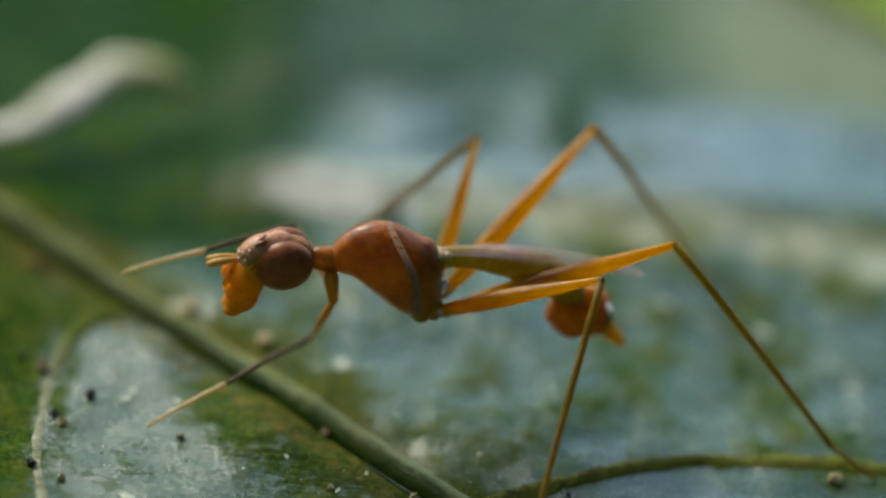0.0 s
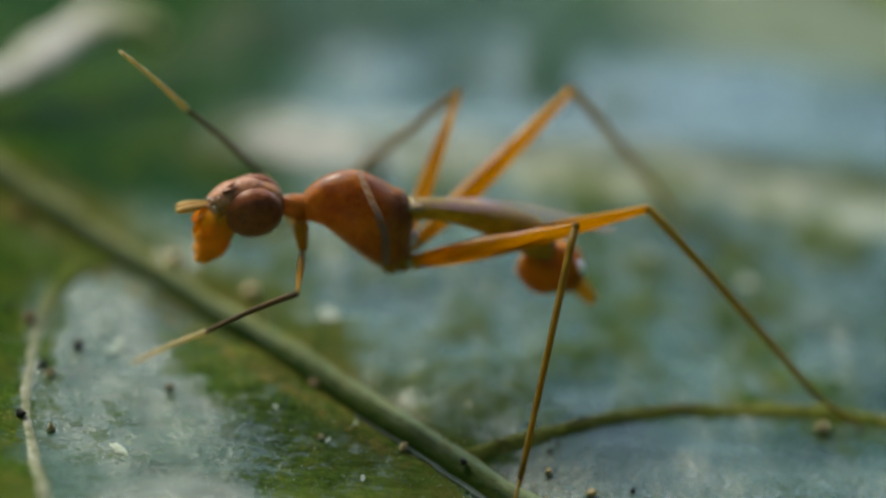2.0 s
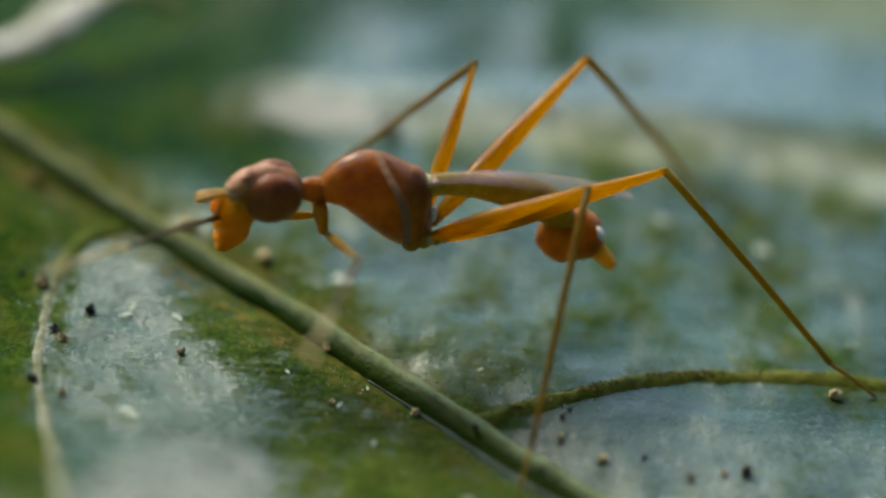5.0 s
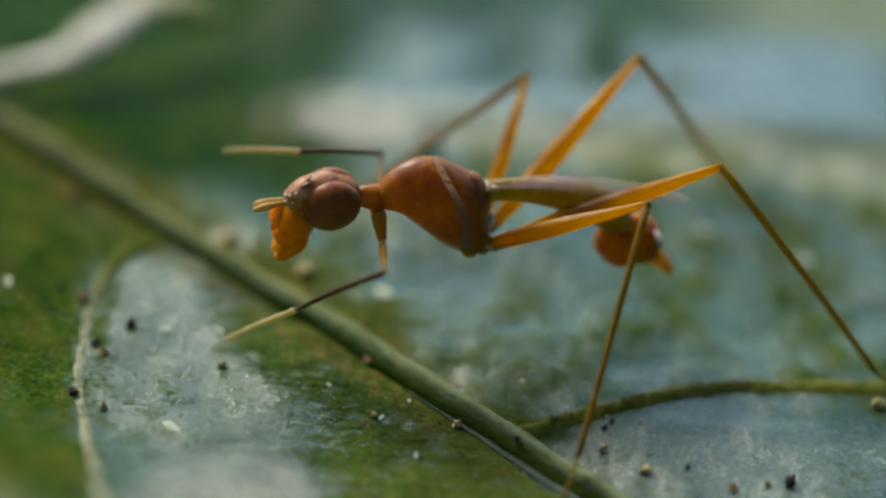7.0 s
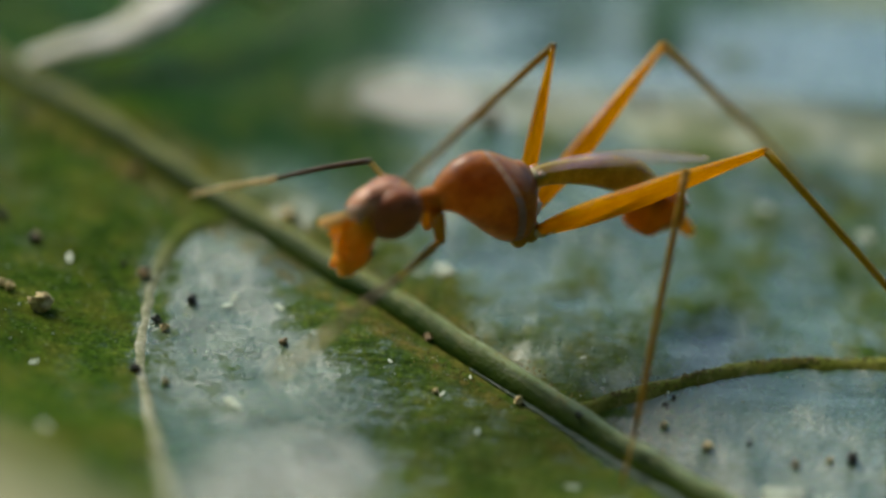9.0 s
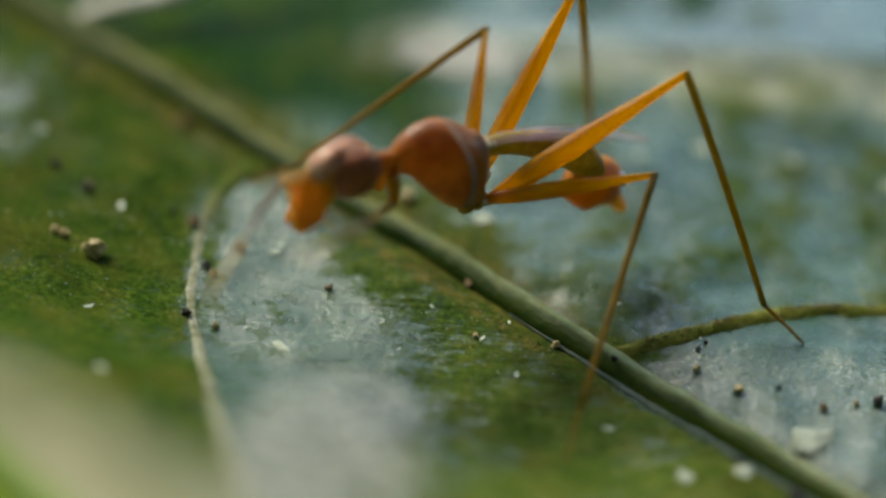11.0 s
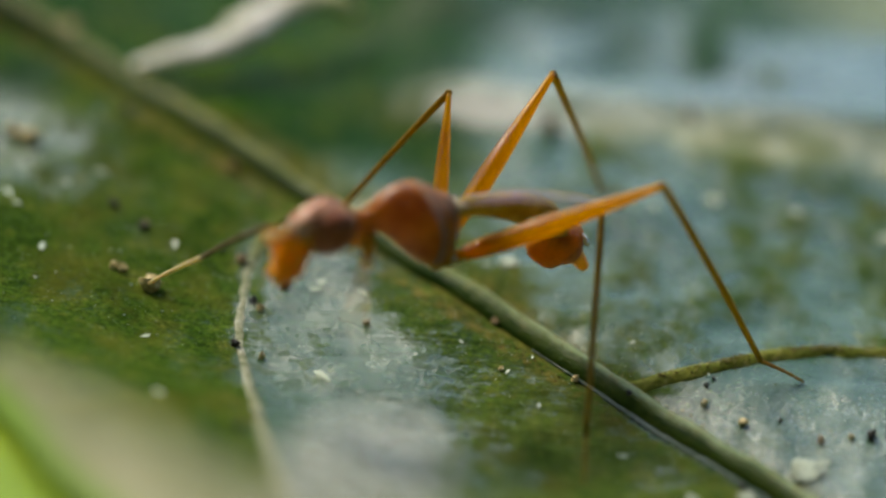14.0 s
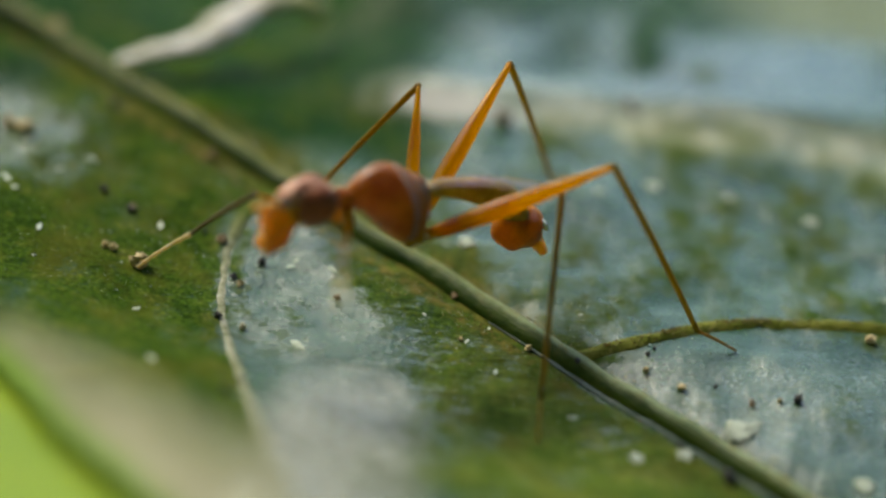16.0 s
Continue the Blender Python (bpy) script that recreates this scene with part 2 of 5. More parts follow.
    dry = k.maths("MAXIMUM", k.maths("MULTIPLY", moss, 0.65), k.maths("MAXIMUM", k.maths("MULTIPLY", matt.outputs["Fac"], 0.8), k.maths("MAXIMUM", heap, k.maths("MULTIPLY", scurf, 0.9))))
    k.matte(dry, green)
    return k.m


def midrib_material():
    """Shade painted dark on the near flank, light on the paler back; tan flecks."""
    k = Mat("midrib_skin", 0.40, Specular_IOR_Level=0.26)
    xyz = k.node("ShaderNodeSeparateXYZ")
    k.link(k.co, xyz.inputs[0])
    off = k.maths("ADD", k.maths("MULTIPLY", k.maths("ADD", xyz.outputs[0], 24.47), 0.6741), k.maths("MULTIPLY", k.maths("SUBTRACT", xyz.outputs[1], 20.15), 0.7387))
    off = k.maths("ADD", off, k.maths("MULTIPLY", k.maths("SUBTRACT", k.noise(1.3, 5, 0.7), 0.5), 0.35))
    run = k.maths("SUBTRACT", k.maths("MULTIPLY", xyz.outputs[0], 0.7387), k.maths("MULTIPLY", xyz.outputs[1], 0.6741))
    grain = k.node("ShaderNodeCombineXYZ")
    k.link(k.maths("MULTIPLY", run, 0.22), grain.inputs[0])
    k.link(k.maths("MULTIPLY", off, 2.6), grain.inputs[1])
    lines = k.node("ShaderNodeTexNoise")
    lines.inputs["Scale"].default_value, lines.inputs["Detail"].default_value = 2.2, 5
    k.link(grain.outputs[0], lines.inputs["Vector"])
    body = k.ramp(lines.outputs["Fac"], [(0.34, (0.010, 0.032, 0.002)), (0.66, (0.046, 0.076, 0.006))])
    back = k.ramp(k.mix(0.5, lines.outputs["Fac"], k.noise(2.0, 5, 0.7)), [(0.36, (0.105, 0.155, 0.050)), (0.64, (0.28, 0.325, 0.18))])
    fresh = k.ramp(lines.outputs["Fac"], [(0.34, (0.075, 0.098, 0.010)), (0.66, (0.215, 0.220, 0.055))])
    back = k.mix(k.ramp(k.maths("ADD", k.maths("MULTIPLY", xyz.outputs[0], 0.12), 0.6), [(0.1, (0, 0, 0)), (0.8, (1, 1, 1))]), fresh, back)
    # colour runs from shaded near flank to lit far back
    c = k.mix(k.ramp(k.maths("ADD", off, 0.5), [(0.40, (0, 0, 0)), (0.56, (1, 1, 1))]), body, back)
    tan = k.maths("MULTIPLY", k.ramp(k.noise(2.8, 5, 0.75), [(0.50, (0, 0, 0)), (0.66, (0.85, 0.85, 0.85))]), k.ramp(k.maths("ADD", off, 0.5), [(0.38, (0.12, 0.12, 0.12)), (0.62, (1, 1, 1))]))
    c = k.mix(tan, c, (0.20, 0.145, 0.025))
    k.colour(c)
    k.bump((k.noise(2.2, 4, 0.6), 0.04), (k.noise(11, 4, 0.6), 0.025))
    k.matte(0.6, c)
    return k.m


def vein_material(name, low, high, edge):
    k = Mat(name, 0.5, Specular_IOR_Level=0.12)
    c = k.ramp(k.noise(0.8, 5, 0.65), [(0.32, low), (0.68, high)])
    c = k.mix(k.ramp(k.noise(3.5, 4, 0.7), [(0.55, (0, 0, 0)), (0.72, (0.8, 0.8, 0.8))]), c, edge)
    k.colour(c)
    k.bump((k.noise(2.2, 4, 0.6), 0.10), (k.noise(11, 4, 0.6), 0.03))
    k.matte(0.8, c)
    return k.m


def pale_vein_material():
    """Green where it leaves the midrib, dry and pale further on."""
    k = Mat("pale_vein_skin", 0.5, Specular_IOR_Level=0.12)
    xyz = k.node("ShaderNodeSeparateXYZ")
    k.link(k.co, xyz.inputs[0])
    fresh = k.ramp(k.noise(1.2, 5, 0.65), [(0.32, (0.035, 0.065, 0.004)), (0.68, (0.11, 0.13, 0.02))])
    dry = k.ramp(k.noise(2.2, 5, 0.7), [(0.30, (0.11, 0.13, 0.050)), (0.50, (0.28, 0.28, 0.18)), (0.70, (0.52, 0.50, 0.41))])
    along = k.maths("ADD", k.maths("MULTIPLY", xyz.outputs[1], -0.33), k.maths("MULTIPLY", k.noise(1.0, 4, 0.6), 0.6))
    c = k.mix(k.ramp(along, [(0.15, (0, 0, 0)), (0.85, (1, 1, 1))]), fresh, dry)
    k.colour(c)
    k.bump((k.noise(2.2, 4, 0.6), 0.10), (k.noise(11, 4, 0.6), 0.03))
    k.matte(0.75, c)
    return k.m


def cuticle(name, dark, light, rough=0.35, flesh=0.0, scale=2.0, coat=0.1, glow=None, share=0.4):
    """Insect skin; flesh: the share of light that wanders under it; glow: the colour that thin parts let through."""
    k = Mat(name, rough)
    c = k.ramp(k.noise(scale, 6, 0.75), [(0.36, dark), (0.64, light)])
    c = k.mix(0.5, c, k.ramp(k.noise(scale * 7, 4, 0.7), [(0.35, (0.55, 0.5, 0.45)), (0.6, (1, 1, 1))]), "MULTIPLY")
    k.colour(c)
    if flesh:
        k.b.inputs["Subsurface Weight"].default_value = flesh
        k.b.inputs["Subsurface Radius"].default_value = (1.0, 0.6, 0.25)
        k.b.inputs["Subsurface Scale"].default_value = 0.15 * MM
    k.b.inputs["Coat Weight"].default_value = coat
    k.b.inputs["Coat Roughness"].default_value = 0.18
    k.b.inputs["Specular IOR Level"].default_value = 0.16
    k.b.inputs["Sheen Weight"].default_value = 0.14
    k.b.inputs["Sheen Roughness"].default_value = 0.45
    k.b.inputs["Sheen Tint"].default_value = (1.0, 0.80, 0.70, 1)
    k.bump((k.noise(1.6, 3, 0.5), 0.08), (k.noise(16, 4, 0.7), 0.018))
    if glow:
        k.see_through(share, glow)
    return k.m


LEAF = leaf_material()
MIDRIB = midrib_material()
VEIN = vein_material("vein_skin", (0.080, 0.105, 0.012), (0.20, 0.20, 0.038), (0.33, 0.27, 0.10))
PALE_VEIN = pale_vein_material()
THORAX = cuticle("thorax_shell", (0.15, 0.040, 0.005), (0.60, 0.205, 0.020), 0.27, 0.2, 1.5, 0.35, (0.84, 0.31, 0.01), 0.24)
HEADM = cuticle("head_shell", (0.20, 0.062, 0.010), (0.52, 0.20, 0.045), 0.30, 0.2, 2.5, 0.2, (0.7, 0.28, 0.03), 0.2)
CROWN = cuticle("crown_shell", (0.26, 0.095, 0.042), (0.62, 0.31, 0.19), 0.24, 0.2, 3.0, 0.25)
EYE = cuticle("eye_surface", (0.18, 0.046, 0.013), (0.31, 0.090, 0.028), 0.36, 0, 5.0, 0.15)
FACE = cuticle("face_shell", (0.82, 0.33, 0.006), (0.96, 0.52, 0.020), 0.24, 0.3, 2.2, 0.5, (1.0, 0.52, 0.012), 0.5)
FRONS = cuticle("forehead_shell", (0.26, 0.095, 0.035), (0.60, 0.32, 0.18), 0.2, 0.2, 4.0, 0.6)
HORN = cuticle("antenna_shell", (0.50, 0.30, 0.07), (0.70, 0.48, 0.16), 0.3, 0.2, 4.0, 0.2, (0.8, 0.55, 0.15), 0.3)
TIBIA = cuticle("tibia_shell", (0.20, 0.140, 0.010), (0.36, 0.255, 0.022), 0.28, 0, 2.0, 0.1, (0.56, 0.39, 0.02), 0.42)
MID_TIBIA = cuticle("mid_tibia_shell", (0.16, 0.098, 0.006), (0.29, 0.180, 0.012), 0.30, 0, 2.0, 0.05, (0.50, 0.31, 0.012), 0.40)
DARK = cuticle("dark_tibia_shell", (0.045, 0.027, 0.011), (0.13, 0.070, 0.022), 0.42)
PALE = cuticle("pale_tarsus_shell", (0.58, 0.48, 0.24), (0.84, 0.75, 0.52), 0.42, 0.2, 2.0, 0.1, (0.75, 0.62, 0.3))
# white for the small lumps that stand in for glints
WHITE = cuticle("white_glint", (0.76, 0.73, 0.68), (0.92, 0.90, 0.87), 0.18, 0.2, 3.0, 0.8)
BULB = cuticle("abdomen_shell", (0.24, 0.060, 0.002), (0.80, 0.335, 0.010), 0.16, 0.25, 1.2, 0.4, (0.92, 0.40, 0.01), 0.42)
TAIL = cuticle("tail_shell", (0.70, 0.32, 0.010), (0.88, 0.48, 0.03), 0.2, 0.2, 2.0, 0.3, (0.95, 0.55, 0.03))
OLIVE = cuticle("abdomen_base_shell", (0.16, 0.110, 0.006), (0.54, 0.40, 0.055), 0.22, 0.2, 2.6, 0.4, (0.60, 0.42, 0.05), 0.3)
HIP = cuticle("coxa_shell", (0.34, 0.15, 0.008), (0.60, 0.32, 0.02), 0.16, 0.2, 2.0, 0.6, (0.8, 0.42, 0.02))
FORE_FEMUR = cuticle("fore_femur_shell", (0.28, 0.145, 0.007), (0.46, 0.25, 0.014), 0.28, 0, 2.0, 0.2, (0.6, 0.34, 0.015))
SEAM = cuticle("seam_shell", (0.36, 0.19, 0.085), (0.46, 0.27, 0.15), 0.4, 0, 1.0, 0.2)
SCUTUM = cuticle("scutum_shell", (0.13, 0.034, 0.003), (0.42, 0.130, 0.010), 0.30, 0.2, 1.8, 0.25, (0.7, 0.24, 0.01), 0.25)


def amber_material():
    """Thin clear cuticle over flesh, like amber, with brown streaks along the limb."""
    k = Mat("femur_shell", 0.20)
    flesh = k.ramp(k.noise(1.2, 4, 0.6), [(0.3, (0.42, 0.20, 0.002)), (0.7, (0.76, 0.43, 0.006))])
    streak = k.ramp(k.noise(3.2, 4, 0.65, (0.16, 1.7, 1.7)), [(0.40, (0.12, 0.055, 0.03)), (0.60, (1, 1, 1))])
    k.colour(k.mix(0.9, flesh, streak, "MULTIPLY"))
    k.b.inputs["Transmission Weight"].default_value = 0.45
    k.b.inputs["Specular IOR Level"].default_value = 0.2
    k.b.inputs["IOR"].default_value = 1.38
    k.b.inputs["Coat Weight"].default_value = 0.15
    k.b.inputs["Coat Roughness"].default_value = 0.08
    k.bump((k.noise(9, 3, 0.6, (0.2, 2, 2)), 0.03))
    k.see_through(0.46, (1.0, 0.57, 0.010))
    return k.m


FEMUR = amber_material()


def wing_material():
    """A brownish clear membrane whose film shines pink; a violet sheen is painted in."""
    k = Mat("wing_membrane", 0.14, Specular_IOR_Level=1.0)
    xyz = k.node("ShaderNodeSeparateXYZ")
    k.link(k.co, xyz.inputs[0])
    span = k.maths("SUBTRACT", 1.0, k.maths("ABSOLUTE", k.maths("ADD", xyz.outputs[0], 2.1)))
    brown = k.ramp(k.noise(1.6, 4, 0.6), [(0.3, (0.18, 0.13, 0.04)), (0.7, (0.34, 0.26, 0.10))])
    # violet sheen put into the colour, near the base and top only
    k.colour(k.mix(k.maths("MULTIPLY", k.ramp(span, [(0.0, (0, 0, 0)), (0.6, (0.45, 0.45, 0.45))]), k.ramp(xyz.outputs[2], [(0.45, (0, 0, 0)), (0.54, (1, 1, 1))])), brown, (0.62, 0.34, 0.66)))
    k.b.inputs["Thin Film Thickness"].default_value = 285
    k.b.inputs["Thin Film IOR"].default_value = 1.9
    k.bump((k.noise(2.0, 3, 0.5, (0.4, 2.5, 1)), 0.02))
    k.b.inputs["Specular Tint"].default_value = (1.0, 0.74, 1.0, 1)
    k.b.inputs["Alpha"].default_value = 0.16
    return k.m


WING = wing_material()


# ---- mesh helpers (millimetres) ----
def link_mesh(name, bm, material, parent=None, label="", smooth=True):
    for v in bm.verts:
        v.co *= MM
    bmesh.ops.recalc_face_normals(bm, faces=bm.faces)
    me = bpy.data.meshes.new(name)
    bm.to_mesh(me)
    bm.free()
    for p in me.polygons:
        p.use_smooth = smooth
    me.materials.append(material)
    ob = new(name, me)
    if parent is not None:
        ob.parent = parent
    if label:
        tagged(ob, label)
    return ob


def part(name, bm, material, parent, label=""):
    return link_mesh(name, bm, material, parent, label)


def sweep(rings):
    """A closed skin over rings; each ring is a list of points with the same count."""
    bm = bmesh.new()
    vs = [[bm.verts.new(p) for p in r] for r in rings]
    n = len(rings[0])
    for a, b in zip(vs, vs[1:]):
        for i in range(n):
            bm.faces.new((a[i], a[(i + 1) % n], b[(i + 1) % n], b[i]))
    bm.faces.new(vs[0][::-1])
    bm.faces.new(vs[-1])
    return bm


def tube(points, radii, sides=10, squash=1.0):
    """A round skin along a line of points."""
    pts = [Vector(p) for p in points]
    rings = []
    for i, p in enumerate(pts):
        d = (pts[min(i + 1, len(pts) - 1)] - pts[max(i - 1, 0)]).normalized()
        side = d.cross(Vector((0, 0, 1)))
        if side.length < 1e-3:
            side = d.cross(Vector((0, 1, 0)))
        side.normalize()
        up = side.cross(d).normalized()
        r = radii[i]
        rings.append([p + r * (math.cos(a) * side + squash * math.sin(a) * up)
                      for a in (2 * math.pi * j / sides for j in range(sides))])
    return sweep(rings)


def blob(centre, semi, turn=(0, 0, 0), rough=0.0, seed=0, sub=3):
    """A rounded lump."""
    bm = bmesh.new()
    bmesh.ops.create_icosphere(bm, subdivisions=sub, radius=1.0)
    m = Euler([radians(a) for a in turn]).to_matrix()
    for v in bm.verts:
        k = 1.0 + rough * noise.noise(v.co * 1.7 + Vector((seed * 7.3, seed * 3.1, 0)))
        v.co = Vector(centre) + m @ Vector([c * s * k for c, s in zip(v.co, semi)])
    return bm


def merge(a, b):
    me = bpy.data.meshes.new("tmp")
    b.to_mesh(me)
    b.free()
    a.from_mesh(me)
    bpy.data.meshes.remove(me)
    return a


def smooth_line(points, n):
    """n points on a soft curve through the given points."""
    p = [Vector(q) for q in points]
    p = [2 * p[0] - p[1]] + p + [2 * p[-1] - p[-2]]
    out = []
    m = len(p) - 3
    for i in range(n):
        u = i / (n - 1) * m
        k = min(int(u), m - 1)
        u -= k
        a, b, c, d = p[k:k + 4]
        out.append(0.5 * ((2 * b) + (c - a) * u + (2 * a - 5 * b + 4 * c - d) * u * u + (3 * b - a - 3 * c + d) * u ** 3))
    return out


# ---- the leaf ----
RIB_A, RIB_B = Vector((-24.47, 20.15)), Vector((14.17, -15.11))
RIB_DIR = (RIB_B - RIB_A).normalized()
RIB_SIDE = Vector((-RIB_DIR.y, RIB_DIR.x))


def ease(a, b, x):
    u = min(1.0, max(0.0, (x - a) / (b - a)))
    return u * u * (3 - 2 * u)


def near_margin(x, y):
    """Millimetres past the near margin of the leaf."""
    return .1 - (0.731 * (x + 10.2) + 0.682 * (y + 7.9))


def leaf_height(x, y):
    """The top of the blade, in millimetres."""
    z = .10 * math.sin(.42 * x + .8) * math.cos(.37 * y - .4) + .035 * math.sin(1.3 * x + 2 + .5 * y) * math.sin(1.05 * y + 1 - .3 * x)
    off = (x - RIB_A.x) * RIB_SIDE.x + (y - RIB_A.y) * RIB_SIDE.y
    z -= .16 * math.exp(-(off / .75) ** 2) + .03 * math.exp(-((off + .44) / .16) ** 2)
    n = near_margin(x, y)
    if n > -6:
        z += .10 * min(n + 6, 4.2) * ease(-6, -4, n)
    if n > -2.6:
        z -= .06 * (n + 2.6) ** 2
    far = y - (5.6 + .45 * math.sin(x * .35))
    if far > 0:
        z += ease(-5.5, -1.5, x) * .16 * min(far, 1.6) ** 1.5 - .25 * (1 - ease(-5.5, -1.5, x)) * far * ease(-12, -8, x)
    return z


def blade_height(x, y):
    """The blade with its further panels, which swell and sink beyond the pale crest."""
    z = leaf_height(x, min(y, 7.4))
    if y > 7.4:
        d = y - 7.4
        z += -.12 * ease(0, 4, d) - .10 * d + .5 * math.sin(.26 * d + .13 * x) * ease(0, 6, d) * ease(-9, -3, x)
        z += -.16 * d * ease(-2, -6, x) * ease(-16, -10, x)
    return z


def arch(x, y, z):
    """The near part of the leaf arches up and forward."""
    w = -(.33 * (x + 6) + .94 * (y + 5.0))
    s = 8 * (1 - math.exp(-(w / 4.2) ** 1.8)) if w > 0 else 0
    return x - .035 * s, y - .815 * s, z + .58 * s


def moss_cover(x, y):
    """How far algae and moss dull the wax: 0 bare, 1 covered."""
    off = (x - RIB_A.x) * RIB_SIDE.x + (y - RIB_A.y) * RIB_SIDE.y
    far = -.12 + .5 * max(0, noise.noise(Vector((x * .15 + .6, y * .085, 3)))) + .45 * ease(-1, -6, x) * ease(26, 9, y)
    if off > 0:  # beyond the midrib
        v = .42 + .45 * noise.noise(Vector((x * .22, y * .22, 1)))
        v -= .25 * ease(3.0, -3.0, x) * ease(2.0, 4.5, y)          # the hollow by the midrib
        v += .28 * math.exp(-((off - .6) / .5) ** 2) * ease(2, -1, x)  # a mossy bank along the midrib
        v += .03 * ease(1.5, 4.5, y) * ease(2, 8, x)
        v -= .42 * ease(-2.0, -4.2, y) * ease(2.5, 5.0, x)          # the bare panel below the side vein
        v += .3 * ease(-1, -5, x) * math.exp(-((off - .8) / .9) ** 2)
        return v + (far - v) * ease(6.2, 7.2, y)
    edge = -6.25 + .33 * max(0, -4.2 - y) + 1.2 * ease(0, 2, y)
    left = ease(edge + .15, edge - .5, x)                           # outside the pale vein
    bank = math.exp(-((off + .52) / .10) ** 2) * ease(.5, 3.5, x)        # a clean wet strip along the groove
    x += .9 * noise.noise(Vector((x * .5, y * .5, 14)))
    inner = ease(-3.4 - .16 * (y + 2), -.3 - .20 * (y + 2), x) * ease(-3.0, -5.0, y) + .55 * ease(-2.2, -.6, x) * ease(-5, -3, y)
    inner = max(inner, .75 * math.exp(-((x - edge - .2) / .38) ** 2) * ease(-6.5, -4.5, y), .92 * ease(-3.5, -1.9, off + .5 * noise.noise(Vector((x * .7, y * .7, 23)))) * ease(-4.2, -2.0, x))
    return max(left * (.92 - .60 * ease(-8.8, -12.0, x) * ease(0, 2.5, y)), .02 + inner * .90) + .12 * noise.noise(Vector((x * .3, y * .3, 4))) - 1.1 * bank


def dull_cover(x, y):
    """Where gloss is cut to paint in shade and dark reflections: the hollow below the far margin, and patches beyond
    the crest.
    """
    w = 2.2 * noise.noise(Vector((x * .23, y * .23, 12)))
    hollow = .92 * ease(0.2, -2.6, x + .6 * w) * ease(2.2, 4.6, y + .5 * w + .25 * (x + 4))
    u = x + .6 * noise.noise(Vector((x * .4, y * .4, 21)))
    v = u - .33 * (y - 9.5)
    beyond = max(math.exp(-((u + 2.3) / 1.9) ** 2), .95 * math.exp(-((v - 4.95) / .75) ** 2) * ease(8.2, 9.4, y), .5 * math.exp(-((v - 2.6) / .8) ** 2),
                 .8 * math.exp(-((u - 13.8) / 1.2) ** 2) * ease(9.5, 12, y), .75 * ease(10.6, 12.6, y + .8 * noise.noise(Vector((x * .35, y * .3, 5))))) * ease(7.6, 9.0, y)
    return max(hollow, .92 * beyond, .72 * ease(-5.8, -7.0, x + .3 * w) * (1 - .9 * ease(-8.8, -11.5, x) * ease(0, 2.5, y)))


def thicken(sheet, depth):
    """Gives a leaf its thickness, downwards."""
    up = sum(p.normal.z for p in sheet.data.polygons) > 0
    mod = sheet.modifiers.new("thickness", "SOLIDIFY")
    mod.thickness, mod.offset = depth * MM, (-1 if up else 1)


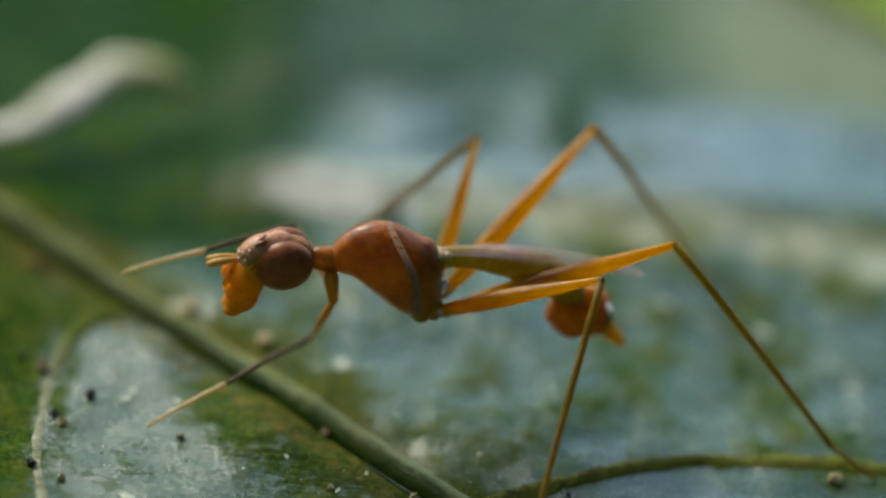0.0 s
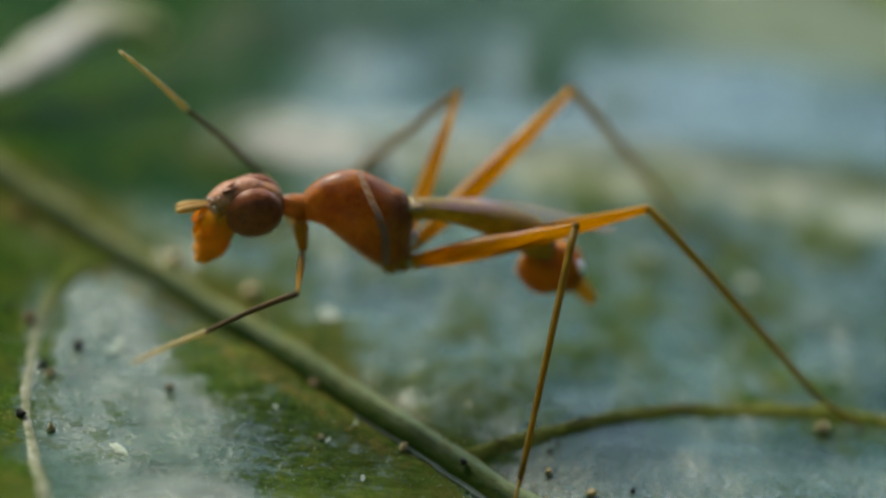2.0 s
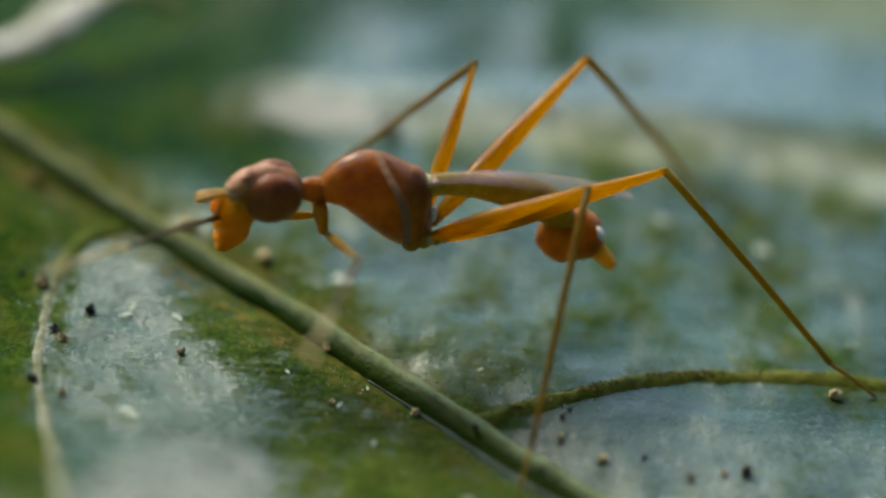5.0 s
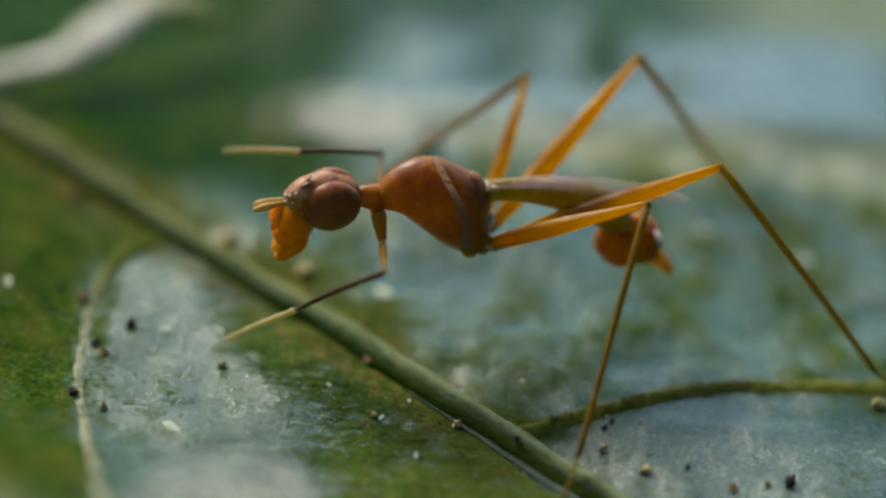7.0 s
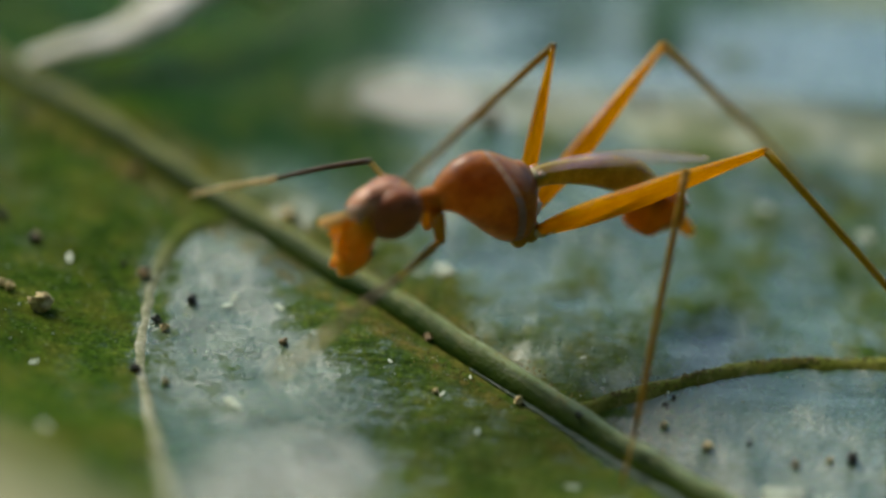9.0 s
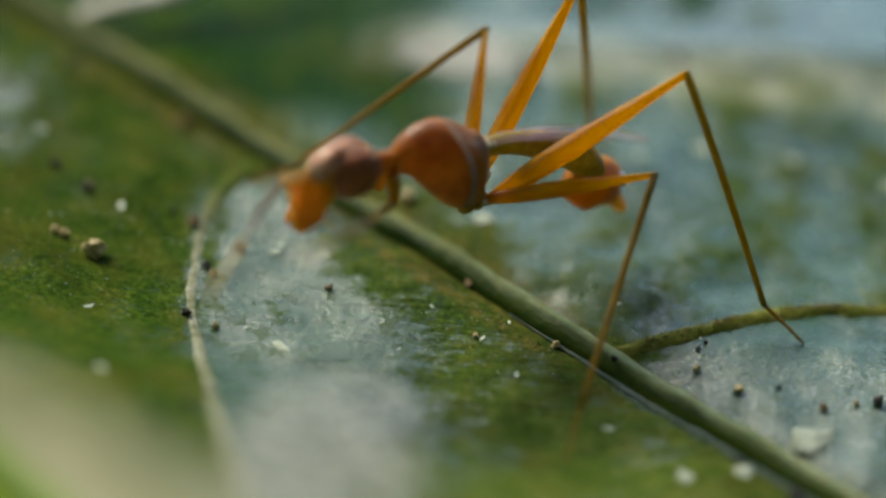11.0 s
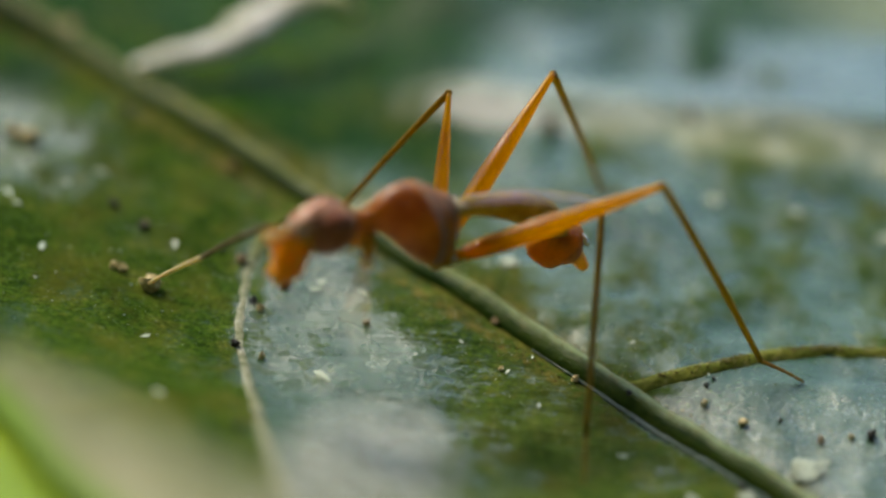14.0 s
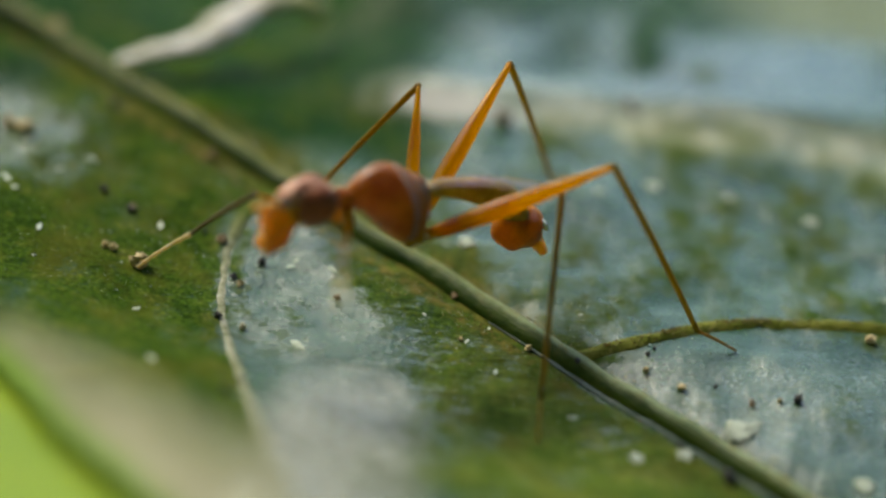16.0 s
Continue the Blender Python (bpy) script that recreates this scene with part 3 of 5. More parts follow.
def build_leaf():
    leaf = tagged(new("leaf"), "large dark green glossy leaf with a raised midrib, dusty and specked", "leaf")
    bm = bmesh.new()
    xs = [-44 + 24 * i / 40 for i in range(40)] + [-20 + 36 * i / 220 for i in range(220)] + [16 + 30 * i / 40 for i in range(41)]
    ys = [-22 + 8 * i / 24 for i in range(24)] + [-14 + 23 * i / 170 for i in range(170)] + [9 + 46 * (i / 60) ** 1.3 for i in range(61)]
    grid = {}
    layer, dull, wax, fx, fy, rim = (bm.verts.layers.float.new(q) for q in ("moss", "dull", "wax", "flat_x", "flat_y", "rim"))
    for j, row_y in enumerate(ys):
        for i, x in enumerate(xs):
            y = row_y
            n = near_margin(x, y) + .15 * noise.noise(Vector((x * .4, y * .4, 5)))
            # a long oval about the midrib
            ds, do = (x + 5.5) * RIB_DIR.x + (y - 2.1) * RIB_DIR.y - 4, (x + 5.5) * RIB_SIDE.x + (y - 2.1) * RIB_SIDE.y - 7
            m = (ds / 50) ** 2 + (do / (31 if do > 0 else 21)) ** 2
            if m > 1.0:
                k = 1 / math.sqrt(m)
                x, y = x + (k - 1) * (ds * RIB_DIR.x + do * RIB_SIDE.x), y + (k - 1) * (ds * RIB_DIR.y + do * RIB_SIDE.y)
            if n < 0.2 and m < 1.15:
                z = blade_height(x, y) + .018 * noise.noise(Vector((x * 1.1, y * 1.1, 2)))
                grid[i, j] = bm.verts.new(arch(x, y, z))
                grid[i, j][fx], grid[i, j][fy] = x, y
                grid[i, j][rim] = .85 * ease(-.75, .0, n)
                grid[i, j][layer] = moss_cover(x, y)
                grid[i, j][dull] = dull_cover(x, y)
                grid[i, j][wax] = (1 + 1.1 * math.exp(-((x - 8.8) / 3) ** 2 - ((y - 9.4) / 1.7) ** 2)) * ease(6.0, 7.8, y) * ease(-4.0, 2.0, x + 2 * noise.noise(Vector((x * .2, y * .2, 9))))
    for (i, j), v in grid.items():
        q = [grid.get(k) for k in ((i, j), (i + 1, j), (i + 1, j + 1), (i, j + 1))]
        if all(q):
            bm.faces.new(q)
    blade = part("blade", bm, LEAF, leaf, "dark green waxy leaf surface")
    thicken(blade, .10)
    # midrib: a ridge, steep on both sides, with a rounded back
    rings = []
    for k in range(161):
        p = RIB_A.lerp(RIB_B, k / 160)
        w = .05 * noise.noise(Vector((k * .17, 0, 0)))
        r = .34 * (1 + .14 * noise.noise(Vector((k * .35, 7, 0))))
        z0 = leaf_height(p.x, p.y)
        ring = []
        for j in range(13):
            a = math.pi * j / 12
            o = r * math.cos(a) * (1 + .25 * (1 - math.sin(a))) + w
            o *= 1 + .12 * noise.noise(Vector((k * .6, j * .5, 3)))
            o *= .84 if o < 0 else 1
            h = .38 * math.sin(a) ** .8 * (r / .34)
            ring.append(arch(p.x + RIB_SIDE.x * o, p.y + RIB_SIDE.y * o, z0 - .06 + h))
        rings.append(ring)
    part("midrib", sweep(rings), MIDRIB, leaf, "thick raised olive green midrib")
    # a wet, shining strip in the groove beside the midrib
    rings = []
    for k in range(121):
        p = RIB_A.lerp(RIB_B, .655 + .22 * k / 120)
        half = (.012 + .058 * ease(0, 30, k) * ease(120, 95, k)) * (1 + .7 * noise.noise(Vector((k * .35, 3, 9))))
        mid = -.41 - .02 * noise.noise(Vector((k * .2, 8, 1)))
        ring = []
        for j in range(9):
            a = math.pi * j / 8
            o = mid + half * math.cos(a)
            x, y = p.x + RIB_SIDE.x * o, p.y + RIB_SIDE.y * o
            ring.append(arch(x, y, leaf_height(p.x + RIB_SIDE.x * mid, p.y + RIB_SIDE.y * mid) + .05 + .010 * math.sin(a) - .04 * (j in (0, 8))))
        rings.append(ring)
    part("groove", sweep(rings), GROOVE, leaf, "wet shining groove beside the midrib")
    veins = [([(-4.3, 2.5), (-4.95, 1.9), (-5.7, 1.05), (-6.15, -.35), (-6.32, -2.0), (-6.27, -4.1), (-5.8, -6.2), (-5.05, -8.35), (-4.2, -10.4), (-2.6, -14.5)], .19, PALE_VEIN, (0, 0), ""),
             ([(2.5, -4.55), (3.5, -4.10), (4.92, -3.47), (6.2, -2.88), (7.3, -2.52), (8.5, -2.37), (10.4, -2.28), (11.8, -2.42), (16.0, -3.2), (24.0, -5.5)], .18, VEIN, (2.2, -4.35), "")]
    for line, r, mat, at, label in veins:
        pp = smooth_line([(x, y, 0) for x, y in line], 110)
        rings = []
        for i, p in enumerate(pp):
            d = (pp[min(i + 1, 109)] - pp[max(i - 1, 0)]).normalized()
            side = Vector((-d.y, d.x, 0))
            rr = r * (1 + (.28 if mat is VEIN else .10) * noise.noise(Vector((i * .22, r * 9, 0)))) * (1 if i > 4 else .5 + .1 * i)
            rr *= 1 if mat is VEIN else 1.15 - .60 * ease(18, 45, i)
            rise = (.80 if mat is VEIN else .62) * rr * (1 + (.45 if mat is VEIN else .2) * noise.noise(Vector((i * .9, r * 5, 4))))
            q = p + side * .06 * noise.noise(Vector((i * .4, 1, r)))
            ring = []
            for j in range(11):
                a = math.pi * j / 10
                o = rr * (1.15 + (.5 * noise.noise(Vector((i * .5, j * .8, 6))) if r > .5 else 0)) * math.cos(a) * (1.35 - .35 * math.sin(a))
                pt = q + side * o
                q3 = arch(pt.x, pt.y, leaf_height(pt.x, pt.y) - .04 + rise * math.sin(a) ** 1.25)
                ring.append((q3[0] - at[0], q3[1] - at[1], q3[2]))
            rings.append(ring)
        v = part("side_vein", sweep(rings), mat, leaf, label)
        v.location = (at[0] * MM, at[1] * MM, 0)
    # the far margin rolled over, showing its pale underside
    line = smooth_line([(-9.9, 7.5, -.15), (-8.9, 7.75, .1), (-7.75, 8.3, .15), (-6.75, 9.5, .3), (-5.75, 10.4, .55), (-4.75, 10.6, .5), (-4.15, 10.4, .1)], 50)
    rad = [(.18 + .48 * math.sin(math.pi * min(1, .08 + i / 53)) ** .7) * (1 + .6 * noise.noise(Vector((i * .2, 2, 2))) + .25 * noise.noise(Vector((i * .5, 5, 2)))) * (.5 + .6 * i / 49) for i in range(50)]
    part("rolled_margin", tube(line, rad, 14, .55), ROLLED, leaf, "pale rolled-over leaf margin")


def rolled_material():
    k = Mat("rolled_margin_skin", 0.6)
    xyz = k.node("ShaderNodeSeparateXYZ")
    k.link(k.co, xyz.inputs[0])
    c = k.ramp(k.noise(1.2, 4, 0.6), [(0.3, (0.26, 0.26, 0.18)), (0.5, (0.48, 0.45, 0.38)), (0.68, (0.66, 0.62, 0.57))])
    tip = k.maths("ADD", k.maths("MULTIPLY", xyz.outputs[0], 0.7), k.maths("MULTIPLY", k.noise(0.9, 4, 0.6), 0.8))
    k.colour(k.mix(k.ramp(k.maths("ADD", tip, 3.95), [(0.0, (0, 0, 0)), (1.0, (0.9, 0.9, 0.9))]), c, (0.30, 0.31, 0.07)))
    k.bump((k.noise(3.0, 4, 0.6), 0.08))
    return k.m


def groove_material():
    k = Mat("groove_skin", 0.14, Specular_IOR_Level=0.42)
    k.colour(k.ramp(k.noise(1.5, 5, 0.7), [(0.35, (0.020, 0.045, 0.022)), (0.65, (0.060, 0.085, 0.060))]))
    k.gloss(k.ramp(k.noise(3.0, 4, 0.7), [(0.4, (0.30, 0.30, 0.30)), (0.65, (0.55, 0.55, 0.55))]))
    k.bump((k.noise(4.0, 4, 0.6), 0.03))
    return k.m


ROLLED = rolled_material()
GROOVE = groove_material()
build_leaf()


# ---- small things on the leaf ----
def grain_material(name, low, high, rough=0.7):
    k = Mat(name, rough)
    k.colour(k.ramp(k.noise(9, 4, 0.7), [(0.3, low), (0.7, high)]))
    k.bump((k.noise(18, 3, 0.6), 0.02))
    return k.m


GRAINS = {
    "dark": (grain_material("black_grit", (0.006, 0.006, 0.005), (0.025, 0.020, 0.014)), "dirt_grain", "tiny black dirt grain lying on the leaf"),
    "brown": (grain_material("brown_grit", (0.045, 0.026, 0.010), (0.30, 0.19, 0.075)), "dirt_grain", "tiny brown crumb lying on the leaf"),
    "tan": (grain_material("tan_grit", (0.20, 0.12, 0.030), (0.66, 0.54, 0.28)), "dirt_grain", "tiny tan crumb lying on the leaf"),
    "fleck": (grain_material("pale_flake", (0.22, 0.27, 0.16), (0.52, 0.57, 0.44), 0.4), "pale_fleck", "thin pale greenish flake lying on the leaf"),
    "lichen": (grain_material("lichen_crust", (0.20, 0.25, 0.17), (0.52, 0.56, 0.47), 0.8), "lichen_patch", "small pale grey-green lichen crust on the leaf")}
SPOTS = {
    "dark": [(-5.37, -1.65, .083), (-6.06, -2.42, .075), (-6.36, -4.32, .074), (6.3, -5.38, .04), (8.37, -5.8, .093), (4.63, -4.21, .04),
             (4.81, -3.96, .034), (2.79, -4.98, .054), (-6.94, -.43, .049), (-9.7, .98, .082), (-8.94, .19, .074), (-9.81, 5.11, .071),
             (6.47, -9.04, .119), (-5.9, -7.5, .072), (-5.61, -7.04, .058), (5.33, -7.77, .055), (-4.89, -.68, .035)],
    "brown": [(-6.45, -.76, .09), (-.3, -2.3, .076), (7.19, -6.02, .066), (.96, 5.93, .17), (-6.96, 3.11, .097),
              (-8.88, .26, .077), (4.5, 7.03, .109), (-3.37, -2.92, .054)],
    "tan": [(-5.87, -2.72, .068), (-5.7, -4.7, .06), (1.57, -4.29, .074), (5.43, -5.56, .073), (7.91, -5.85, .053), (-.16, -4.24, .045),
            (-12.01, 3.36, .15), (-12.54, 3.61, .12), (-12.3, 3.5, .09), (-9.44, -1.70, .07), (-9.23, -1.80, .08), (-1.78, .63, .113), (-3.5, 1.73, .129), (4.57, -4.91, .063), (-8.51, -2.36, .17), (-11.73, 8.99, .16), (10.48, -2.96, .095)],
    "fleck": [(-8.1, -.34, .10), (-4.28, -5.17, .17), (-10.18, 2.34, .113), (-11.81, 2.99, .167), (.73, -5.44, .086), (-1.12, -3.35, .061),
              (-1.1, -1.48, .073), (2.94, -2.8, .05), (-4.49, -1.4, .083), (4.67, -3.69, .10), (-3.51, -1.66, .097), (2.65, -6.97, .10),
              (-10.96, 1.73, .09), (-11.19, -1.31, .11), (-12.28, .84, .13), (-12.02, .4, .09), (-4.63, -1.71, .10), (-.01, -4.29, .06), (.57, -3.58, .05), (-7.74, -6.59, .104), (11.06, -.94, .091), (-8.43, -4.43, .093)],
    "lichen": [(6.89, -7.1, .36), (-.07, -.11, .2), (5.04, 3.35, .19), (9.81, -8.92, .2), (5.43, -8.2, .17), (4.2, -8.45, .15),
               (9.33, 2.41, .158), (7.13, 3.23, .124), (3.55, 2.84, .106)]}


def crust(r, seed):
    """A flat, lobed, ragged crust with a lumpy top."""
    bm = bmesh.new()
    n = 54
    top = [bm.verts.new((0, 0, .14 * r))]
    rings = []
    for q in (.3, .55, .78, .92, 1.0):
        ring = []
        for j in range(n):
            a = 2 * math.pi * j / n
            c, d = math.cos(a), math.sin(a)
            k = 1 + .5 * noise.noise(Vector((c * 1.3, d * 1.3, seed))) + .3 * q * noise.noise(Vector((c * 3.2, d * 3.2, seed))) + .45 * q * noise.noise(Vector((c * 8, d * 8, seed)))
            x, y = r * q * k * c, r * q * k * d
            h = (.16 * r if q < .95 else -.02) * (1 + 1.6 * noise.noise(Vector((x * 4 / r, y * 4 / r, seed))))
            ring.append(bm.verts.new((x, y, h)))
        rings.append(ring)
    for j in range(n):
        bm.faces.new((top[0], rings[0][j], rings[0][(j + 1) % n]))
        for a, b in zip(rings, rings[1:]):
            bm.faces.new((a[j], b[j], b[(j + 1) % n], a[(j + 1) % n]))
    return bm


def strew():
    k = 0
    for kind, spots in SPOTS.items():
        mat, name, label = GRAINS[kind]
        for x, y, r in spots:
            k += 1
            r *= 1.35 if kind in ("dark", "tan", "brown") else 1.0
            if kind == "lichen":
                bm = crust(r * 1.2, k)
                lift = .0
            elif kind == "fleck":
                bm = blob((0, 0, 0), (r * 1.45, r * .55, r * .14), (8, 5, 40 * k), .7, k, 2)
                lift = r * .12
            else:
                bm = blob((0, 0, 0), (r * 1.1, r * .95, r * .95), (20 * k, 30 * k, 50 * k), .75, k, 2)
                lift = r * .7
            ob = tagged(link_mesh(name, bm, mat, None, "", kind == "lichen"), label, name.replace("_", " "), "specks on the leaf")
            on_rib = -.2 < (Vector((x, y)) - RIB_A).dot(RIB_SIDE) < .3
            ob.location = Vector(arch(x, y, leaf_height(x, y) + lift + (.34 if on_rib else 0))) * MM


strew()


def dust():
    """Fine dust and scurf, and flakes standing in for glints, too small to count."""
    rng = random.Random(4)
    bm = bmesh.new()
    for k in range(3520):
        x, y = rng.uniform(-14, 13), rng.uniform(-11, 7)
        heap = k >= 3400                                           # the scurf by the far end of the midrib
        if heap:
            x, y = rng.gauss(-12.2, .9), rng.gauss(3.6, 1.0)
        if k < 260:                                                # pale flakes in place of glints on the bank of the groove
            p = RIB_A.lerp(RIB_B, rng.uniform(.55, .85))
            o = -.62 - abs(rng.gauss(0, .28))
            x, y = p.x + RIB_SIDE.x * o, p.y + RIB_SIDE.y * o
        if near_margin(x, y) > -2.5 or not heap and noise.noise(Vector((x * .35, y * .35, 8))) < rng.uniform(-.5, .35):
            continue
        r = rng.uniform(.006, .022) * (1.6 if rng.random() < .12 else 1) * (1.8 if x < -5.6 and rng.random() < .35 else 1) * (1.9 if heap else 1)
        z = leaf_height(x, y) + r * .3
        a = rng.uniform(0, 6.3)
        vs = [bm.verts.new((x + r * 1.5 * math.cos(a + q) * e, y + r * math.sin(a + q) * e, z + h)) for q, e, h in
              ((0, 1, -.2 * r), (2.1, 1, -.2 * r), (4.2, 1, -.2 * r), (1, .2, .55 * r))]
        for f in ((0, 1, 3), (1, 2, 3), (2, 0, 3), (0, 2, 1)):
            bm.faces.new([vs[i] for i in f])
    ob = link_mesh("dust", bm, GRAINS["fleck"][0], None, "", False)
    tagged(ob, "fine pale dust and scurf scattered over the leaf, with flakes for glints", "dust", kind="stuff")


dust()


def scurf():
    """Brown and olive crumbs along both banks of the midrib and on the side vein, too small to count."""
    rng = random.Random(9)
    bm = bmesh.new()
    vein = smooth_line([(2.6, -4.5, 0), (3.5, -4.10, 0), (4.92, -3.47, 0), (6.2, -2.88, 0), (7.3, -2.52, 0), (8.5, -2.37, 0), (10.4, -2.28, 0), (11.8, -2.42, 0)], 60)
    spots = []
    for _ in range(2600):
        along = rng.uniform(.12, .95)
        p = RIB_A.lerp(RIB_B, along)
        o = rng.choice((-.62 - abs(rng.gauss(0, .38)), -.62 - abs(rng.gauss(0, .3)), .36 + abs(rng.gauss(0, .16)), rng.uniform(-.1, .38)))
        x, y = p.x + RIB_SIDE.x * o, p.y + RIB_SIDE.y * o
        if noise.noise(Vector((x * .8, y * .8, 31))) > rng.uniform(-.35, .5):
            continue
        top = .34 * max(0, 1 - (o / .42) ** 2) ** .5 if o > -.35 else 0
        spots.append((x, y, top, rng.uniform(.010, .034) * (.7 if top else 1) * (2.4 if along < .5 and rng.random() < .12 else 1)))
    for _ in range(900):
        p = rng.choice(vein)
        o = rng.gauss(.05, .10)
        x, y = p.x + rng.uniform(-.1, .1), p.y + o
        if noise.noise(Vector((x * 1.1, y, 17))) > rng.uniform(-.4, .35):
            continue
        spots.append((x, y, .12 * max(0, 1 - (o / .2) ** 2), rng.uniform(.010, .035)))
    for x, y, top, r in spots:
        c = Vector(arch(x, y, leaf_height(x, y) + top + r * .3))
        a = rng.uniform(0, 6.3)
        vs = [bm.verts.new(c + Vector((r * e * math.cos(a + q), r * e * math.sin(a + q), h * r))) for q, e, h in
              ((0, 1.3, -.5), (1.7, 1, -.5), (3.2, 1.2, -.5), (4.7, .9, -.5), (.8, .5, .8), (3.5, .5, .6))]
        for f in ((0, 1, 4), (1, 2, 4), (2, 5, 4), (2, 3, 5), (3, 0, 5), (0, 4, 5), (0, 3, 2, 1)):
            bm.faces.new([vs[i] for i in f])
    mat = grain_material("olive_scurf", (0.075, 0.060, 0.010), (0.30, 0.22, 0.060))
    tagged(link_mesh("scurf", bm, mat, None, "", False), "olive-brown crumbs and moss along the midrib", "scurf", kind="stuff")


scurf()


# ---- distance: other leaves ----
def bright_leaf_material():
    k = Mat("young_leaf", 0.5)
    k.colour(k.ramp(k.noise(0.3, 3, 0.5), [(0.3, (0.20, 0.31, 0.003)), (0.7, (0.28, 0.38, 0.004))]))
    k.see_through(0.35, (0.50, 0.66, 0.004))
    return k.m


def sheet_leaf(name, label, centre, size, turn, mat, wave):
    """A pointed leaf with a folded middle and a wavy margin."""
    n = 40
    g = {}
    bm = bmesh.new()
    for j in range(n + 1):
        for i in range(n + 1):
            u, v = i / n * 2 - 1, j / n * 2 - 1
            half = max(.01, (1 - abs(u) ** 2.2)) ** .7
            x, y = u * size[0], v * half * size[1]
            z = wave * (.5 * abs(v * half) + .4 * noise.noise(Vector((x * .08, y * .08, 1))))
            g[i, j] = bm.verts.new((x, y, z))
    for j in range(n):
        for i in range(n):
            bm.faces.new((g[i, j], g[i + 1, j], g[i + 1, j + 1], g[i, j + 1]))
    leaf = tagged(new(name), label, "leaf")
    thicken(part("blade", bm, mat, leaf), .2)
    part("midrib", tube([(size[0] * (i / 20 * 2 - 1), 0, .1) for i in range(21)], [.35] * 21, 8), VEIN, leaf)
    leaf.matrix_world = pose(centre[0] * MM, centre[1] * MM, centre[2] * MM, *turn)
    return leaf


YOUNG = bright_leaf_material()
sheet_leaf("young_leaf", "bright yellow-green young leaf below the large one", (-16.6, -13.6, 4.2), (24, 9.5), (17.2, 14.9, 111.6), YOUNG, 0.25)
sheet_leaf("young_leaf", "yellow-green young leaf lying over the far end of the large one", (18.4, 20.9, -1.2), (9, 5), (4, 0, -34), YOUNG, 1.0)

# unseen foliage added all round to block sky light, denser on the near side
def undergrowth():
    k = Mat("sky_blocking_leaves", 0.5)
    k.colour(k.ramp(k.noise(0.02, 3, 0.6), [(0.3, (0.022, 0.052, 0.014)), (0.7, (0.055, 0.105, 0.026))]))
    rng = random.Random(11)
    verts, faces = [], []
    for _ in range(15000):
        az = rng.uniform(0, 2 * math.pi)
        el = math.asin(rng.uniform(-.42, 1.0))
        c = Vector((math.cos(az) * math.cos(el), math.sin(az) * math.cos(el), math.sin(el)))
        if el > radians(12) and noise.noise(c * 2.1 + Vector((4, 1, 2))) < (.04 if c.y > .1 else -.38):
            continue
        # the far side is left open to let sky light in
        if c.y > .35 and el > radians(3 + 5 * noise.noise(c * 4)):
            continue
        far = rng.uniform(470, 1000) * (1 + .9 * max(0, noise.noise(c * 1.6 + Vector((0, 7, 0)))) + .5 * rng.random() ** 2)
        c = c * far
        if c.z < -330:
            c.z = rng.uniform(-330, -150)
        size = rng.uniform(.055, .085) * far
        m = Euler((rng.uniform(-.9, .9), rng.uniform(-.9, .9), rng.uniform(0, 6.3))).to_matrix()
        b = len(verts)
        for p in ((-1, 0, 0), (-.4, .36, .08), (.3, .32, .06), (1, 0, -.12), (.3, -.32, .06), (-.4, -.36, .08)):
            q = c + m @ (Vector(p) * size)
            verts.append(q * MM)
        faces += [(b, b + 1, b + 2, b + 3), (b, b + 3, b + 4, b + 5)]
    me = bpy.data.meshes.new("undergrowth")
    me.from_pydata(verts, [], faces)
    me.materials.append(k.m)
    tagged(new("undergrowth", me), "unseen dark green leaves added all round and overhead to block the sky", "undergrowth", kind="stuff")


undergrowth()

# ground far below
gk = Mat("forest_floor", 0.9)
gk.colour(gk.ramp(gk.noise(0.05, 5, 0.6), [(0.3, (0.012, 0.022, 0.008)), (0.7, (0.035, 0.05, 0.02))]))
bm = bmesh.new()
bmesh.ops.create_grid(bm, x_segments=8, y_segments=8, size=60000)
ground = tagged(link_mesh("ground", bm, gk.m), "dim green undergrowth floor far below the leaf", "ground", kind="structure")
ground.location.z = -0.35

# ---- the insect ----
insect = tagged(new("insect"), "slender orange-brown ant-like fly on long legs, standing on the leaf", "insect")


def loft(sections, sides=28, power=2.0):
    """Skin over upright oval sections (x, centre z, half width, half height)."""
    rings = []
    for x, zc, w, h in sections:
        ring = []
        for j in range(sides):
            a = 2 * math.pi * j / sides
            c, s = math.cos(a), math.sin(a)
            ring.append((x, w * math.copysign(abs(c) ** (2 / power), c), zc + h * math.copysign(abs(s) ** (2 / power), s)))
        rings.append(ring)
    return sweep(rings)


def resample(sections, n):
    pts = smooth_line([s[:3] for s in sections], n)
    hs = smooth_line([(s[3], 0, 0) for s in sections], n)
    return [(p.x, p.y, max(p.z, 0.01), max(h.x, 0.01)) for p, h in zip(pts, hs)]


